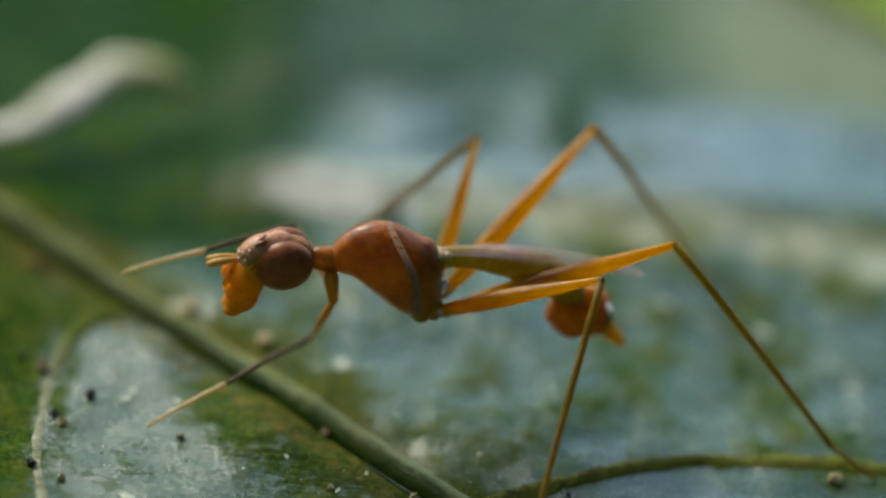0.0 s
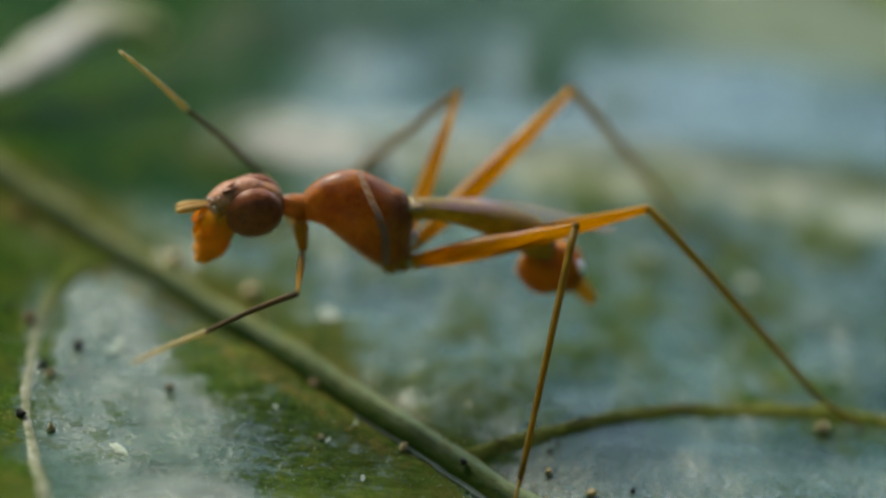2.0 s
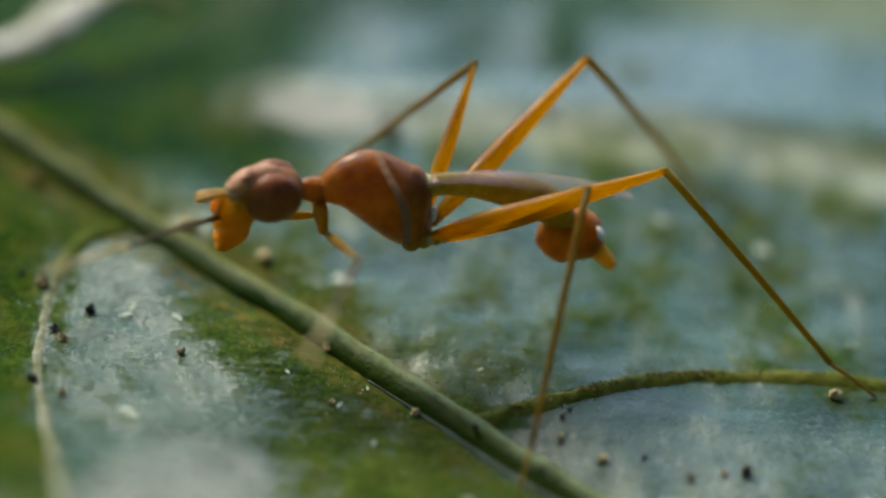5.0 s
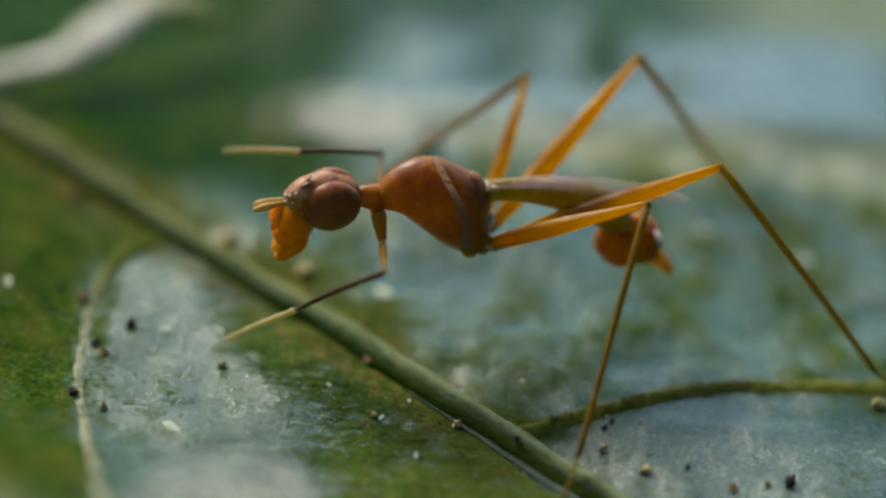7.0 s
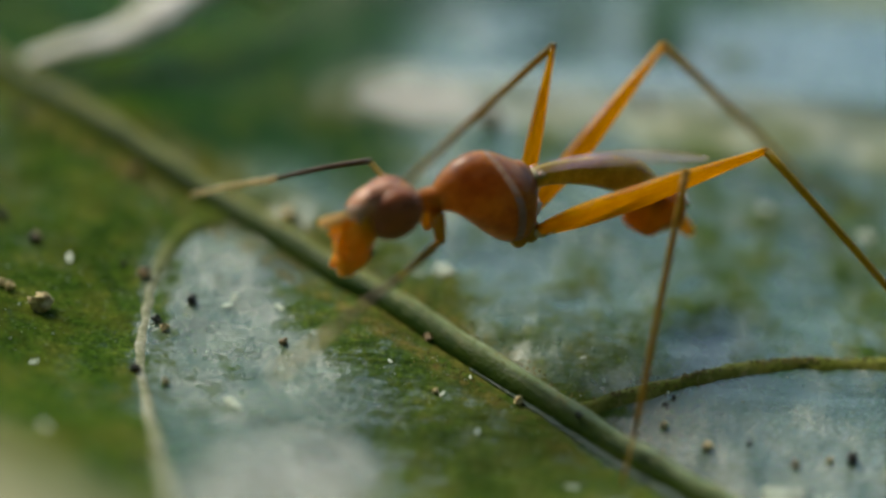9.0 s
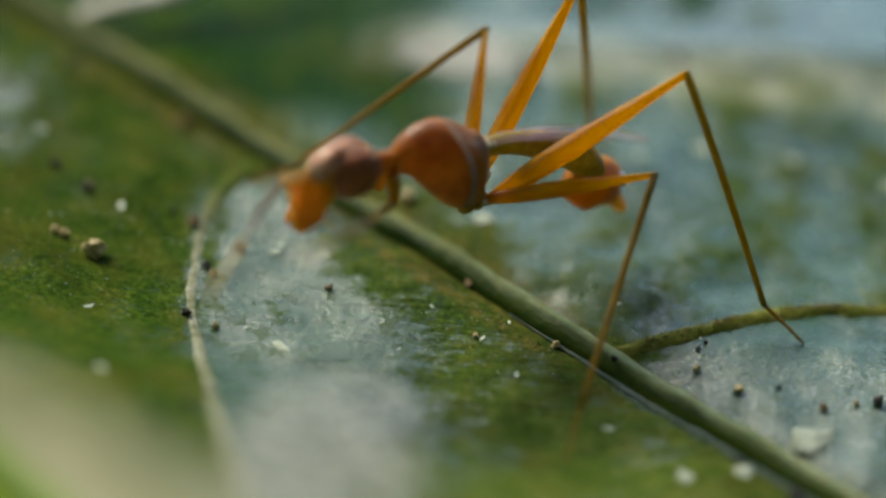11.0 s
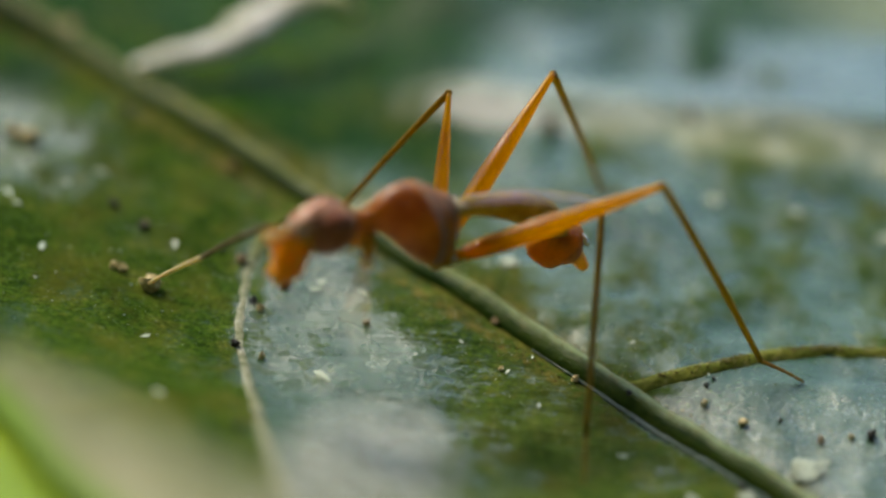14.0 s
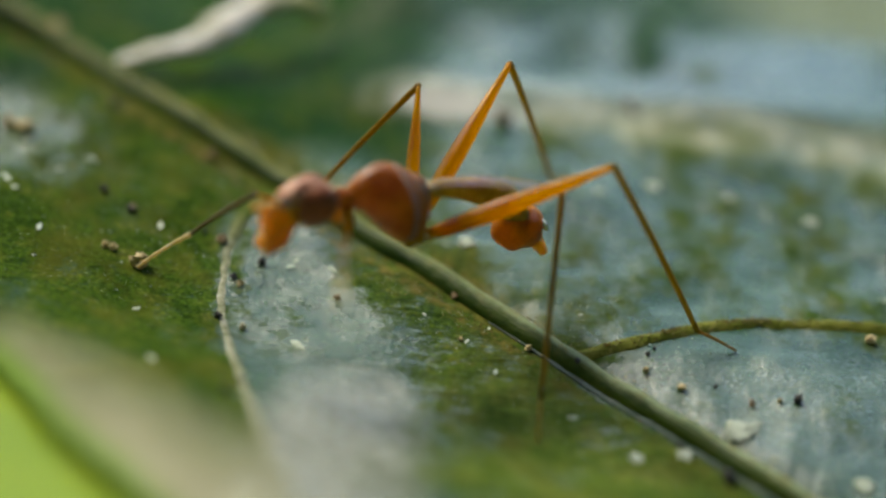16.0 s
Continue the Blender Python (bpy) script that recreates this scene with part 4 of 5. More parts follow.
def build_body():
    raw = [(1.50, .27, .18), (1.46, .27, .235), (1.28, .39, .38), (.97, .465, .54), (.60, .37, .735), (.23, .19, .87),
           (-.08, .01, .91), (-.31, -.11, .895), (-.50, -.18, .86), (-.68, -.20, .74), (-.82, -.12, .45), (-.88, -.1, .15)]
    part("thorax", loft(resample([(x, z, r * .78, r * 1.07) for x, z, r in raw], 40)), THORAX, insect, "glossy reddish-brown domed thorax")
    secs = resample([(x, z, r * .78, r * 1.07) for x, z, r in raw], 60)
    inner, outer = [], []
    for j in range(41):
        a = math.pi * (-.42 + 1.84 * j / 40)
        for ring, shift in ((inner, .05 + .03 * math.cos(a)), (outer, -.05 - .05 * math.cos(a))):
            x = 0.0
            for _ in range(30):
                k = min(range(len(secs)), key=lambda i: abs(secs[i][0] - x))
                z = secs[k][1] + secs[k][3] * math.sin(a)
                x = .7 * x + .3 * (-.27 + .10 * z + .36 * max(z, 0) ** 1.6 + shift)
            k0 = max(i for i in range(len(secs) - 1) if secs[i][0] >= x)
            u = (secs[k0][0] - x) / max(secs[k0][0] - secs[k0 + 1][0], 1e-6)
            zc, w, h = (secs[k0][q] * (1 - u) + secs[k0 + 1][q] * u for q in (1, 2, 3))
            ring.append((x, (w + .002) * math.cos(a), zc + (h + .002) * math.sin(a)))
    bm = bmesh.new()
    vi, vo = [bm.verts.new(p) for p in inner], [bm.verts.new(p) for p in outer]
    for a, b, c, d in zip(vi, vi[1:], vo[1:], vo):
        bm.faces.new((a, b, c, d))
    bmesh.ops.solidify(bm, geom=bm.faces[:], thickness=.012)
    part("scutum", blob((-.46, 0, .12), (.46, .57, .66), (0, 8, 0), .06, 4), SCUTUM, insect, "darker rear plate of the thorax")
    part("scutellum", merge(blob((-.80, 0, .42), (.15, .26, .13), (0, 25, 0), .5, 7, 2), blob((-.98, .12, .44), (.10, .09, .08), (0, 10, 0), .6, 3, 2)), PALE, insect, "pale knobbly hind edge of the thorax")
    # a white lump in place of the drop's glint by the hips
    part("coxal_glint", blob((-.93, .10, -.36), (.10, .17, .19), (0, -20, 0), .2, 2), WHITE, insect, "white lump standing in for a glinting drop behind the thorax")
    part("pleuron", blob((-.66, 0, -.42), (.26, .50, .40), (0, 14, 0), .1, 6), HEADM, insect, "brown side plate above the hind hips")
    part("thorax_seam", bm, SEAM, insect, "greyish seam across the thorax")
    part("neck", loft(resample([(1.9, .30, .14, .2), (1.7, .30, .2, .27), (1.5, .27, .24, .3), (1.35, .25, .22, .28)], 12)), THORAX, insect)
    for s_ in (1, -1):
        part("hind_coxa", merge(blob((-.76, s_ * .27, -.80), (.24, .18, .26), (0, 20, 0)), blob((-1.0, s_ * .33, -.83), (.16, .13, .14))), HIP, insect)
        part("mid_coxa", merge(blob((-.48, s_ * .30, -.88), (.22, .18, .24), (0, 15, 0)), blob((-.74, s_ * .35, -.90), (.15, .12, .13))), HIP, insect)
        part("fore_coxa", tube(smooth_line([(1.46, s_ * .20, .10), (1.45, s_ * .25, -.12), (1.41, s_ * .29, -.38), (1.38, s_ * .30, -.62)], 12), [.10, .14, .16, .165, .16, .15, .14, .13, .12, .115, .11, .07], 12), HIP, insect)
    part("abdomen_base", loft(resample([(-.70, .22, .22, .28), (-1.05, .32, .19, .24), (-1.6, .30, .21, .27), (-2.3, .17, .26, .35), (-2.95, -.04, .31, .44), (-3.5, -.34, .36, .50), (-3.92, -.74, .38, .46)], 30), 22), OLIVE, insect, "olive-brown abdomen base, thicker towards the rear")
    part("abdomen", merge(blob((-3.90, 0, -1.05), (.72, .53, .60), (0, 12, 0), .12, 8), blob((-4.22, 0, -1.22), (.44, .38, .42), (0, 40, 0))), BULB, insect, "orange-brown bulbous abdomen")
    part("abdomen_tip", tube([(-4.40, 0, -1.32), (-4.58, 0, -1.52), (-4.76, 0, -1.70), (-4.90, 0, -1.88), (-4.93, 0, -1.93)], [.30, .20, .165, .13, .06], 14), TAIL, insect, "small yellowish pointed tip")
    # the highlight on the abdomen's rear, made as a white lump
    part("abdomen_glint", blob((-4.53, .20, -.90), (.085, .20, .19), (0, 28, 0), .2, 5), WHITE, insect, "white lump standing in for a highlight on the abdomen")


def build_wing(side):
    n, m = 30, 10
    rows_ = []
    for i in range(n + 1):
        u = i / n
        x = -.85 - 4.30 * u
        w = (.10 + .20 * ease(0, .55, u)) * math.sqrt(max(.02, 1 - max(0, (u - .72) / .29) ** 2.2))
        zc = .52 + .34 * u - .93 * u * u
        row = []
        for j in range(m + 1):
            v = j / m * 2 - 1
            y = side * (.10 * (1 - u) + .03) + v * w
            row.append((x, y, zc - .55 * y * y + .005 * math.sin(9 * v + u * 3) + .013 * side))
        rows_.append(row)
    bm = bmesh.new()
    vt = [[bm.verts.new(p) for p in r] for r in rows_]
    vl = [[bm.verts.new((p[0], p[1], p[2] - .022)) for p in r] for r in rows_]
    for i in range(n):
        for j in range(m):
            bm.faces.new((vt[i][j], vt[i][j + 1], vt[i + 1][j + 1], vt[i + 1][j]))
            bm.faces.new((vl[i][j], vl[i + 1][j], vl[i + 1][j + 1], vl[i][j + 1]))
        bm.faces.new((vt[i][0], vt[i + 1][0], vl[i + 1][0], vl[i][0]))
        bm.faces.new((vt[i][m], vl[i][m], vl[i + 1][m], vt[i + 1][m]))
    bm.faces.new([*vt[0], *vl[0][::-1]])
    bm.faces.new([*vt[n][::-1], *vl[n]])
    wing = part("wing", bm, WING, insect, "folded translucent wing with a pinkish sheen")
    return wing


def build_head():
    head = part("head", blob((.70, 0, .06), (.76, .50, .57), (0, 6, 0), .05, 2), HEADM, insect, "brown rounded head")
    for s_ in (1, -1):
        part("eye", blob((.60, s_ * .27, .04), (.62, .36, .57), (0, 12, 0)), EYE, head, "large dark red-brown compound eye")
        part("cheek", blob((1.26, s_ * .22, -.06), (.22, .19, .32), (0, -18, 0), .1, 5), FACE, head, "orange cheek before the eye")
        part("antenna", tube([(1.45, s_ * .05, .14), (1.62, s_ * .06, .14), (1.78, s_ * .07, .12), (1.96, s_ * .08, .10), (2.13, s_ * .09, .08), (2.20, s_ * .09, .07)], [.04, .05, .075, .09, .07, .03], 12), HORN, head, "short stubby cream antenna")
        part("palp", tube([(1.62, s_ * .15, -.04), (1.72, s_ * .19, -.14), (1.80, s_ * .20, -.26), (1.84, s_ * .20, -.38), (1.83, s_ * .19, -.43)], [.04, .06, .07, .06, .03], 12), FACE, head, "orange palp")
    part("crown", blob((.94, 0, .34), (.62, .36, .31), (0, 14, 0), .06, 8), CROWN, head, "pinkish crown between the eyes")
    part("forehead", blob((1.30, 0, .22), (.27, .33, .20), (0, 40, 0), .3, 3), FRONS, head, "pale shiny forehead")
    # white beads put in place of glints on the forehead
    for x, y, z, r in ((1.44, .16, .36, .030), (1.50, .04, .31, .034), (1.40, .27, .24, .026), (1.30, .22, .44, .024), (1.53, .12, .20, .028)):
        part("frons_glint", blob((x, y, z), (r, r, r * .8), (0, 0, 0), .5, 9, 2), WHITE, head, "tiny white bead standing in for a glint")
    part("ocellar_spot", blob((1.10, .10, .58), (.17, .13, .05), (0, 26, 0), .7, 4), EYE, head, "dark brown patch on the crown")
    part("face", merge(blob((1.34, 0, -.28), (.46, .45, .44), (0, -20, 0), .06, 6), blob((1.44, 0, -.56), (.44, .42, .32), (0, 14, 0), .08, 7)), FACE, head, "bright orange-yellow face")
    part("proboscis", merge(merge(blob((1.50, 0, -.88), (.42, .40, .28), (0, 26, 0), .12, 1), blob((1.66, .16, -1.0), (.25, .20, .17), (0, 30, 0), .2, 2)), blob((1.66, -.16, -1.0), (.25, .20, .17), (0, 30, 0), .2, 3)), FACE, head, "swollen orange mouthparts in two lobes")
    part("face_groove", blob((1.24, .33, .10), (.15, .06, .035), (0, 35, 0), .6, 6), EYE, head, "dark groove between crown and face")
    head.location = (1.86 * MM, 0, .30 * MM)
    return head


build_body()
build_wing(1)
build_wing(-1)
HEAD = build_head()

# leg sizes: hip, femur, tibia with tarsus, girths
HIPS = {"hind": (-1.05, .34, -.81), "mid": (-.80, .34, -.81), "fore": (1.38, .30, -.57)}
LENGTHS = {"hind": (4.96, 5.53, 1.20), "mid": (3.74, 5.40, 1.20), "fore": (2.10, 2.60, 2.20)}
GIRTH = {"hind": (.25, .080, .05), "mid": (.19, .068, .042), "fore": (.10, .056, .064)}
LEGS = {}


def build_leg(kind, side):
    lf, cut, rest = LENGTHS[kind]
    gf, gt, gs = GIRTH[kind]
    n = 24
    f = [gf * (.40 + .60 * math.sin(math.pi * (i / n) ** .72) ** 1.3) * (1 - .22 * i / n) for i in range(n + 1)]
    femur = part(kind + "_femur", tube([(lf * i / n, 0, 0) for i in range(n + 1)], f, 14, 1.15), FEMUR if kind != "fore" else FORE_FEMUR, insect,
                 "translucent orange spindle-shaped femur" if kind != "fore" else "")
    tib = part(kind + "_tibia", tube([(cut * i / 12, 0, .04 * math.sin(math.pi * i / 12)) for i in range(13)],
                                     [gt * (1.25 - .35 * i / 12) for i in range(13)], 10), {"fore": DARK, "mid": MID_TIBIA, "hind": TIBIA}[kind], insect,
               "thin brown tibia" if kind != "fore" else "thin dark brown tibia")
    if kind != "fore":
        part("knee", blob((.02, 0, 0), (.10, .085, .09)), MID_TIBIA, tib, "brown knee")
        # the joint's pale colour stands in for a glint
        part("trochanter", blob((.10, 0, -.02), (.14, .12, .13)), PALE, femur, "joint at the base of the leg, pale for the glint there")
    pts, rad = [], []
    for i in range(16):
        u = i / 15
        pts.append((rest * u, 0, .03 * math.sin(math.pi * u)))
        rad.append(gs * (1.0 - .35 * u) * (1.0 + .16 * math.sin(u * 31)))
    tar = part(kind + "_tarsus", tube(pts, rad, 10), {"fore": PALE, "mid": MID_TIBIA, "hind": MID_TIBIA}[kind], insect,
               "" if kind != "fore" else "pale cream tarsus")
    LEGS[kind, side] = (femur, tib, tar)


for kind in ("fore", "mid", "hind"):
    for side in (1, -1):
        build_leg(kind, side)


# ---- what moves ----
def between(rows, t):
    """The values of rows at t, on a soft curve."""
    ts = [r[0] for r in rows]
    if t <= ts[0]:
        return list(rows[0][1:])
    if t >= ts[-1]:
        return list(rows[-1][1:])
    k = max(i for i in range(len(ts)) if ts[i] <= t)
    a, b = rows[k], rows[k + 1]
    u = (t - a[0]) / (b[0] - a[0])
    before, after = rows[max(k - 1, 0)], rows[min(k + 2, len(rows) - 1)]
    out = []
    for p, q, r, s in zip(before[1:], a[1:], b[1:], after[1:]):
        span = b[0] - a[0]
        m0 = (r - p) / max(b[0] - before[0], 1e-6) * span
        m1 = (s - q) / max(after[0] - a[0], 1e-6) * span
        lim = 2.5 * abs(r - q)
        m0, m1 = max(-lim, min(lim, m0)), max(-lim, min(lim, m1))
        out.append((2 * u ** 3 - 3 * u * u + 1) * q + (u ** 3 - 2 * u * u + u) * m0 + (3 * u * u - 2 * u ** 3) * r + (u ** 3 - u * u) * m1)
    return out


def body_pose(v):
    x, y, z, yaw, pitch, roll = v
    turn = Matrix.Rotation(radians(yaw), 4, "Z") @ Matrix.Diagonal((-1, -1, 1, 1)) @ Matrix.Rotation(radians(pitch), 4, "Y") @ Matrix.Rotation(radians(roll), 4, "X")
    return Matrix.Translation((x * MM, y * MM, z * MM)) @ turn


def aim(a, b, pole):
    """A pose at a whose x axis points to b and whose z axis leans to the pole."""
    x = (b - a).normalized()
    y = pole.cross(x)
    y = y.normalized() if y.length > 1e-6 else Vector((0, 1, 0))
    z = x.cross(y)
    m = Matrix((x, y, z)).transposed().to_4x4()
    m.translation = a * MM
    return m


def knee_at(hip, foot, hint, lf, lt):
    """The knee of a two-bone leg, as near the hint as the lengths allow."""
    d = foot - hip
    dist = min(max(d.length, abs(lf - lt) + .01), lf + lt - .005)
    d.normalize()
    along = (lf * lf - lt * lt + dist * dist) / (2 * dist)
    r = math.sqrt(max(lf * lf - along * along, 0))
    off = hint - hip
    off -= d * off.dot(d)
    return hip + d * along + off.normalized() * r


def motions():
    times = [i / 10 for i in range(161)]
    # the focus, in millimetres beyond the fork of midrib and side vein
    pulls = [(0, .1), (.5, .1), (1, -.3), (1.5, -1.1), (2, -.8), (2.5, .4), (3, .9), (4, 1.0), (6.5, .5), (7, .1), (7.5, .1), (8, .4), (8.5, .7), (9.5, .8),
             (12, .1), (13, .1), (14, .2), (14.5, .1), (15.5, .1), (16, .4)]
    fork = Vector((2.2, -4.35, .2)) * MM
    rows = []
    for t, m in CAMERA_PATH:
        way = m.to_3x3() @ Vector((0, 0, -1))
        rows.append((t, Matrix.Translation(m.translation + way * ((fork - m.translation).dot(way) + between(pulls, t)[0] * MM))))
    walk(FOCUS, rows)
    body_rows = [
        (0.0, 0.96, -1.12, 3.42, 7.0, 0.2, 1.2),
        (0.5, 1.00, -1.11, 3.42, 6.9, 0.3, 1.2),
        (1.0, 1.05, -1.15, 3.44, 5.8, -0.0, 1.4),
        (1.5, 0.79, -1.15, 3.55, 4.4, -0.4, 1.1),
        (2.0, 0.57, -1.26, 3.48, 4.0, 0.0, 1.2),
        (2.5, 0.49, -1.45, 3.41, 7.2, 0.7, 0.7),
        (3.0, 0.43, -1.59, 3.37, 8.9, 1.7, 0.6),
        (3.5, 0.43, -1.63, 3.32, 8.1, 1.8, 0.6),
        (4.0, 0.53, -1.57, 3.29, 8.2, 2.0, 0.7),
        (6.5, 1.01, -1.23, 3.23, 7.7, 0.7, 1.5),
        (7.0, 1.09, -1.25, 3.30, 8.8, 1.3, 1.8),
        (7.5, 0.48, -1.28, 3.65, 6.6, -3.6, 2.4),
        (8.0, 0.34, -1.59, 3.63, 17.7, -4.3, 2.8),
        (8.5, 0.59, -1.76, 3.24, 26.1, -2.2, 3.4),
        (9.0, 0.83, -1.72, 3.19, 27.4, -1.7, 3.7),
        (9.5, 0.76, -2.10, 3.29, 32.8, -2.9, 2.8),
        (12.0, -2.24, -3.72, 3.75, 28.6, -9.3, -2.1),
        (12.5, -2.54, -4.44, 3.94, 30.9, -5.3, -2.3),
        (13.0, -2.59, -4.44, 3.95, 30.3, -5.7, -2.3),
        (13.5, -2.45, -4.41, 3.96, 30.7, -7.8, -1.8),
        (14.0, -2.37, -4.37, 3.99, 30.1, -7.3, -1.4),
        (14.5, -2.39, -4.35, 3.98, 29.3, -6.8, -1.4),
        (15.0, -2.39, -4.26, 3.93, 28.8, -6.9, -0.1),
        (15.5, -2.32, -4.20, 3.87, 28.7, -8.1, 0.9),
        (16.0, -2.20, -4.10, 3.91, 29.0, -8.8, 2.1),
    ]
    poses = {t: body_pose(between(body_rows, t)) for t in times}
    walk(insect, [(t, poses[t]) for t in times])
    walk(HEAD, [(t, pose(1.86 * MM, 0, .30 * MM, 0, p, y)) for t, p, y in (
        (0.0, 4, 0), (1.5, 6, 0), (2.5, 6, 0), (3.5, 8, 0), (4.2, 7, 0), (6.3, 5, 0), (7.0, 6, 0), (7.5, 5, 0), (8.0, 3, 0),
        (8.5, 5, 0), (9.0, 5, 0), (9.7, 5, 0), (12.0, 6, 0), (12.5, 7, 0), (14.5, 6, 0), (16.0, 5, 0))])
    # where the standing feet are, in time order, and where their knees lean (in the body's own space)
    feet = {
        ("hind", 1): [(0, 11.36, -2.84, 0), (9.1, 11.36, -2.84, 0), (9.5, 10.6, -2.84, .3), (10.0, 8.8, -3.2, 1.5), (10.4, 6.92, -3.85, 0), (16, 6.92, -3.85, 0)],
        ("mid", 1): [(0, 3.66, -6.84, 0), (9.3, 3.66, -6.84, 0), (9.5, 3.91, -6.6, .3), (9.8, 2.6, -7.0, 1.2), (10.2, 1.76, -8.13, 0), (16, 1.76, -8.13, 0)],
        ("hind", -1): [(0, 8.95, 4.02, 0), (9.1, 8.95, 4.02, 0), (9.5, 7.83, 3.08, .6), (9.8, 5.2, 3.1, 1.5), (10.2, 2.85, 3.25, 0), (16, 2.85, 3.25, 0)],
        ("mid", -1): [(0, -2.15, 2.45, 0), (10.5, -2.15, 2.45, 0), (10.8, -4.0, 1.2, 1.5), (11.1, -5.7, .12, 0), (16, -5.7, .12, 0)]}
    knees = {
        ("hind", 1): [(0, -5.71, .39, .88), (1, -5.68, .25, .95), (1.5, -5.77, .02, .66), (2, -5.79, .19, .63), (2.5, -5.80, .49, .61), (3, -5.80, .72, .57), (4, -5.78, .58, .65), (6.5, -5.67, .33, 1.0), (7, -5.68, .42, .95), (7.5, -5.78, .36, .68), (8, -5.58, 1.63, .74), (9, -5.62, 1.43, .78), (9.5, -5.54, 1.13, 1.24), (12, -4.45, 2.3, 2.2), (12.5, -4.64, 2.45, 1.9), (13.5, -4.64, 2.3, 2.0), (15, -4.63, 2.35, 1.97), (16, -4.49, 2.40, 2.1)],
        ("mid", 1): [(0, -3.99, 1.59, .69), (1.5, -4.0, 1.48, .75), (2, -4.15, 1.17, .64), (3, -4.03, 1.28, .8), (4, -3.96, 1.32, .93), (7, -3.89, 1.70, .81), (7.5, -4.2, 1.15, .48), (8, -4.1, 1.55, .4), (8.5, -3.57, 2.19, .91), (9, -3.0, 2.5, 1.3), (9.5, -3.72, 1.8, 1.01), (12, -4.07, 1.23, .78), (12.5, -4.2, .98, .6), (13.5, -4.15, .95, .7), (15.5, -4.05, 1.1, .85), (16, -3.9, 1.35, 1.0)],
        ("hind", -1): [(0, -4.44, -3.0, 1.66), (1, -4.37, -3.04, 1.7), (1.5, -4.39, -3.18, 1.52), (2, -4.47, -3.15, 1.43), (3, -4.80, -2.90, 1.2), (4, -4.72, -2.93, 1.3), (6.5, -4.44, -2.88, 1.78), (7, -4.51, -2.83, 1.73), (7.5, -4.53, -2.97, 1.55), (8, -5.08, -2.10, 1.49), (9, -5.01, -2.04, 1.64), (9.5, -4.44, -1.98, 2.48), (12, -4.3, -2.4, 2.3), (12.5, -4.71, -2.52, 1.73), (14, -4.54, -2.56, 1.93), (15, -4.47, -2.55, 2.02), (16, -4.24, -2.48, 2.32)],
        ("mid", -1): [(0, -1.95, -3.27, 1.22), (1.5, -1.93, -3.33, 1.13), (2, -2.03, -3.21, 1.25), (3, -2.19, -2.98, 1.45), (4, -2.16, -3.0, 1.45), (7, -2.2, -3.2, 1.1), (7.5, -2.16, -3.1, 1.32), (8, -2.54, -2.62, 1.59), (8.5, -2.36, -2.22, 2.02), (9.5, -2.5, -2.17, 1.96), (12, -2.6, -2.92, 1.19), (12.5, -2.28, -3.05, 1.3), (14.5, -2.12, -3.12, 1.31), (16, -1.97, -2.99, 1.55)]}
    for key, steps in feet.items():
        kind, side = key
        hip = Vector(HIPS[kind])
        hip.y *= side
        lf, lt, ls = LENGTHS[kind]
        rf, rt, rs = [], [], []
        for t in times:
            x, y, z = between(steps, t)
            foot = poses[t].inverted() @ (Vector((x, y, z + leaf_height(x, y) + .03)) * MM) / MM
            up = poses[t].to_3x3().inverted() @ Vector((0, 0, 1))
            hint = Vector(between(knees[key], t))
            back = hint - foot
            back -= up * back.dot(up)
            ankle = foot + (back.normalized() * .90 + up * .44).normalized() * ls
            knee = knee_at(hip, ankle, hint, lf, lt)
            rf.append((t, aim(hip, knee, up)))
            rt.append((t, aim(knee, ankle, up)))
            rs.append((t, aim(ankle, foot, up)))
        femur, tib, tar = LEGS[key]
        walk(femur, rf)
        walk(tib, rt)
        walk(tar, rs)
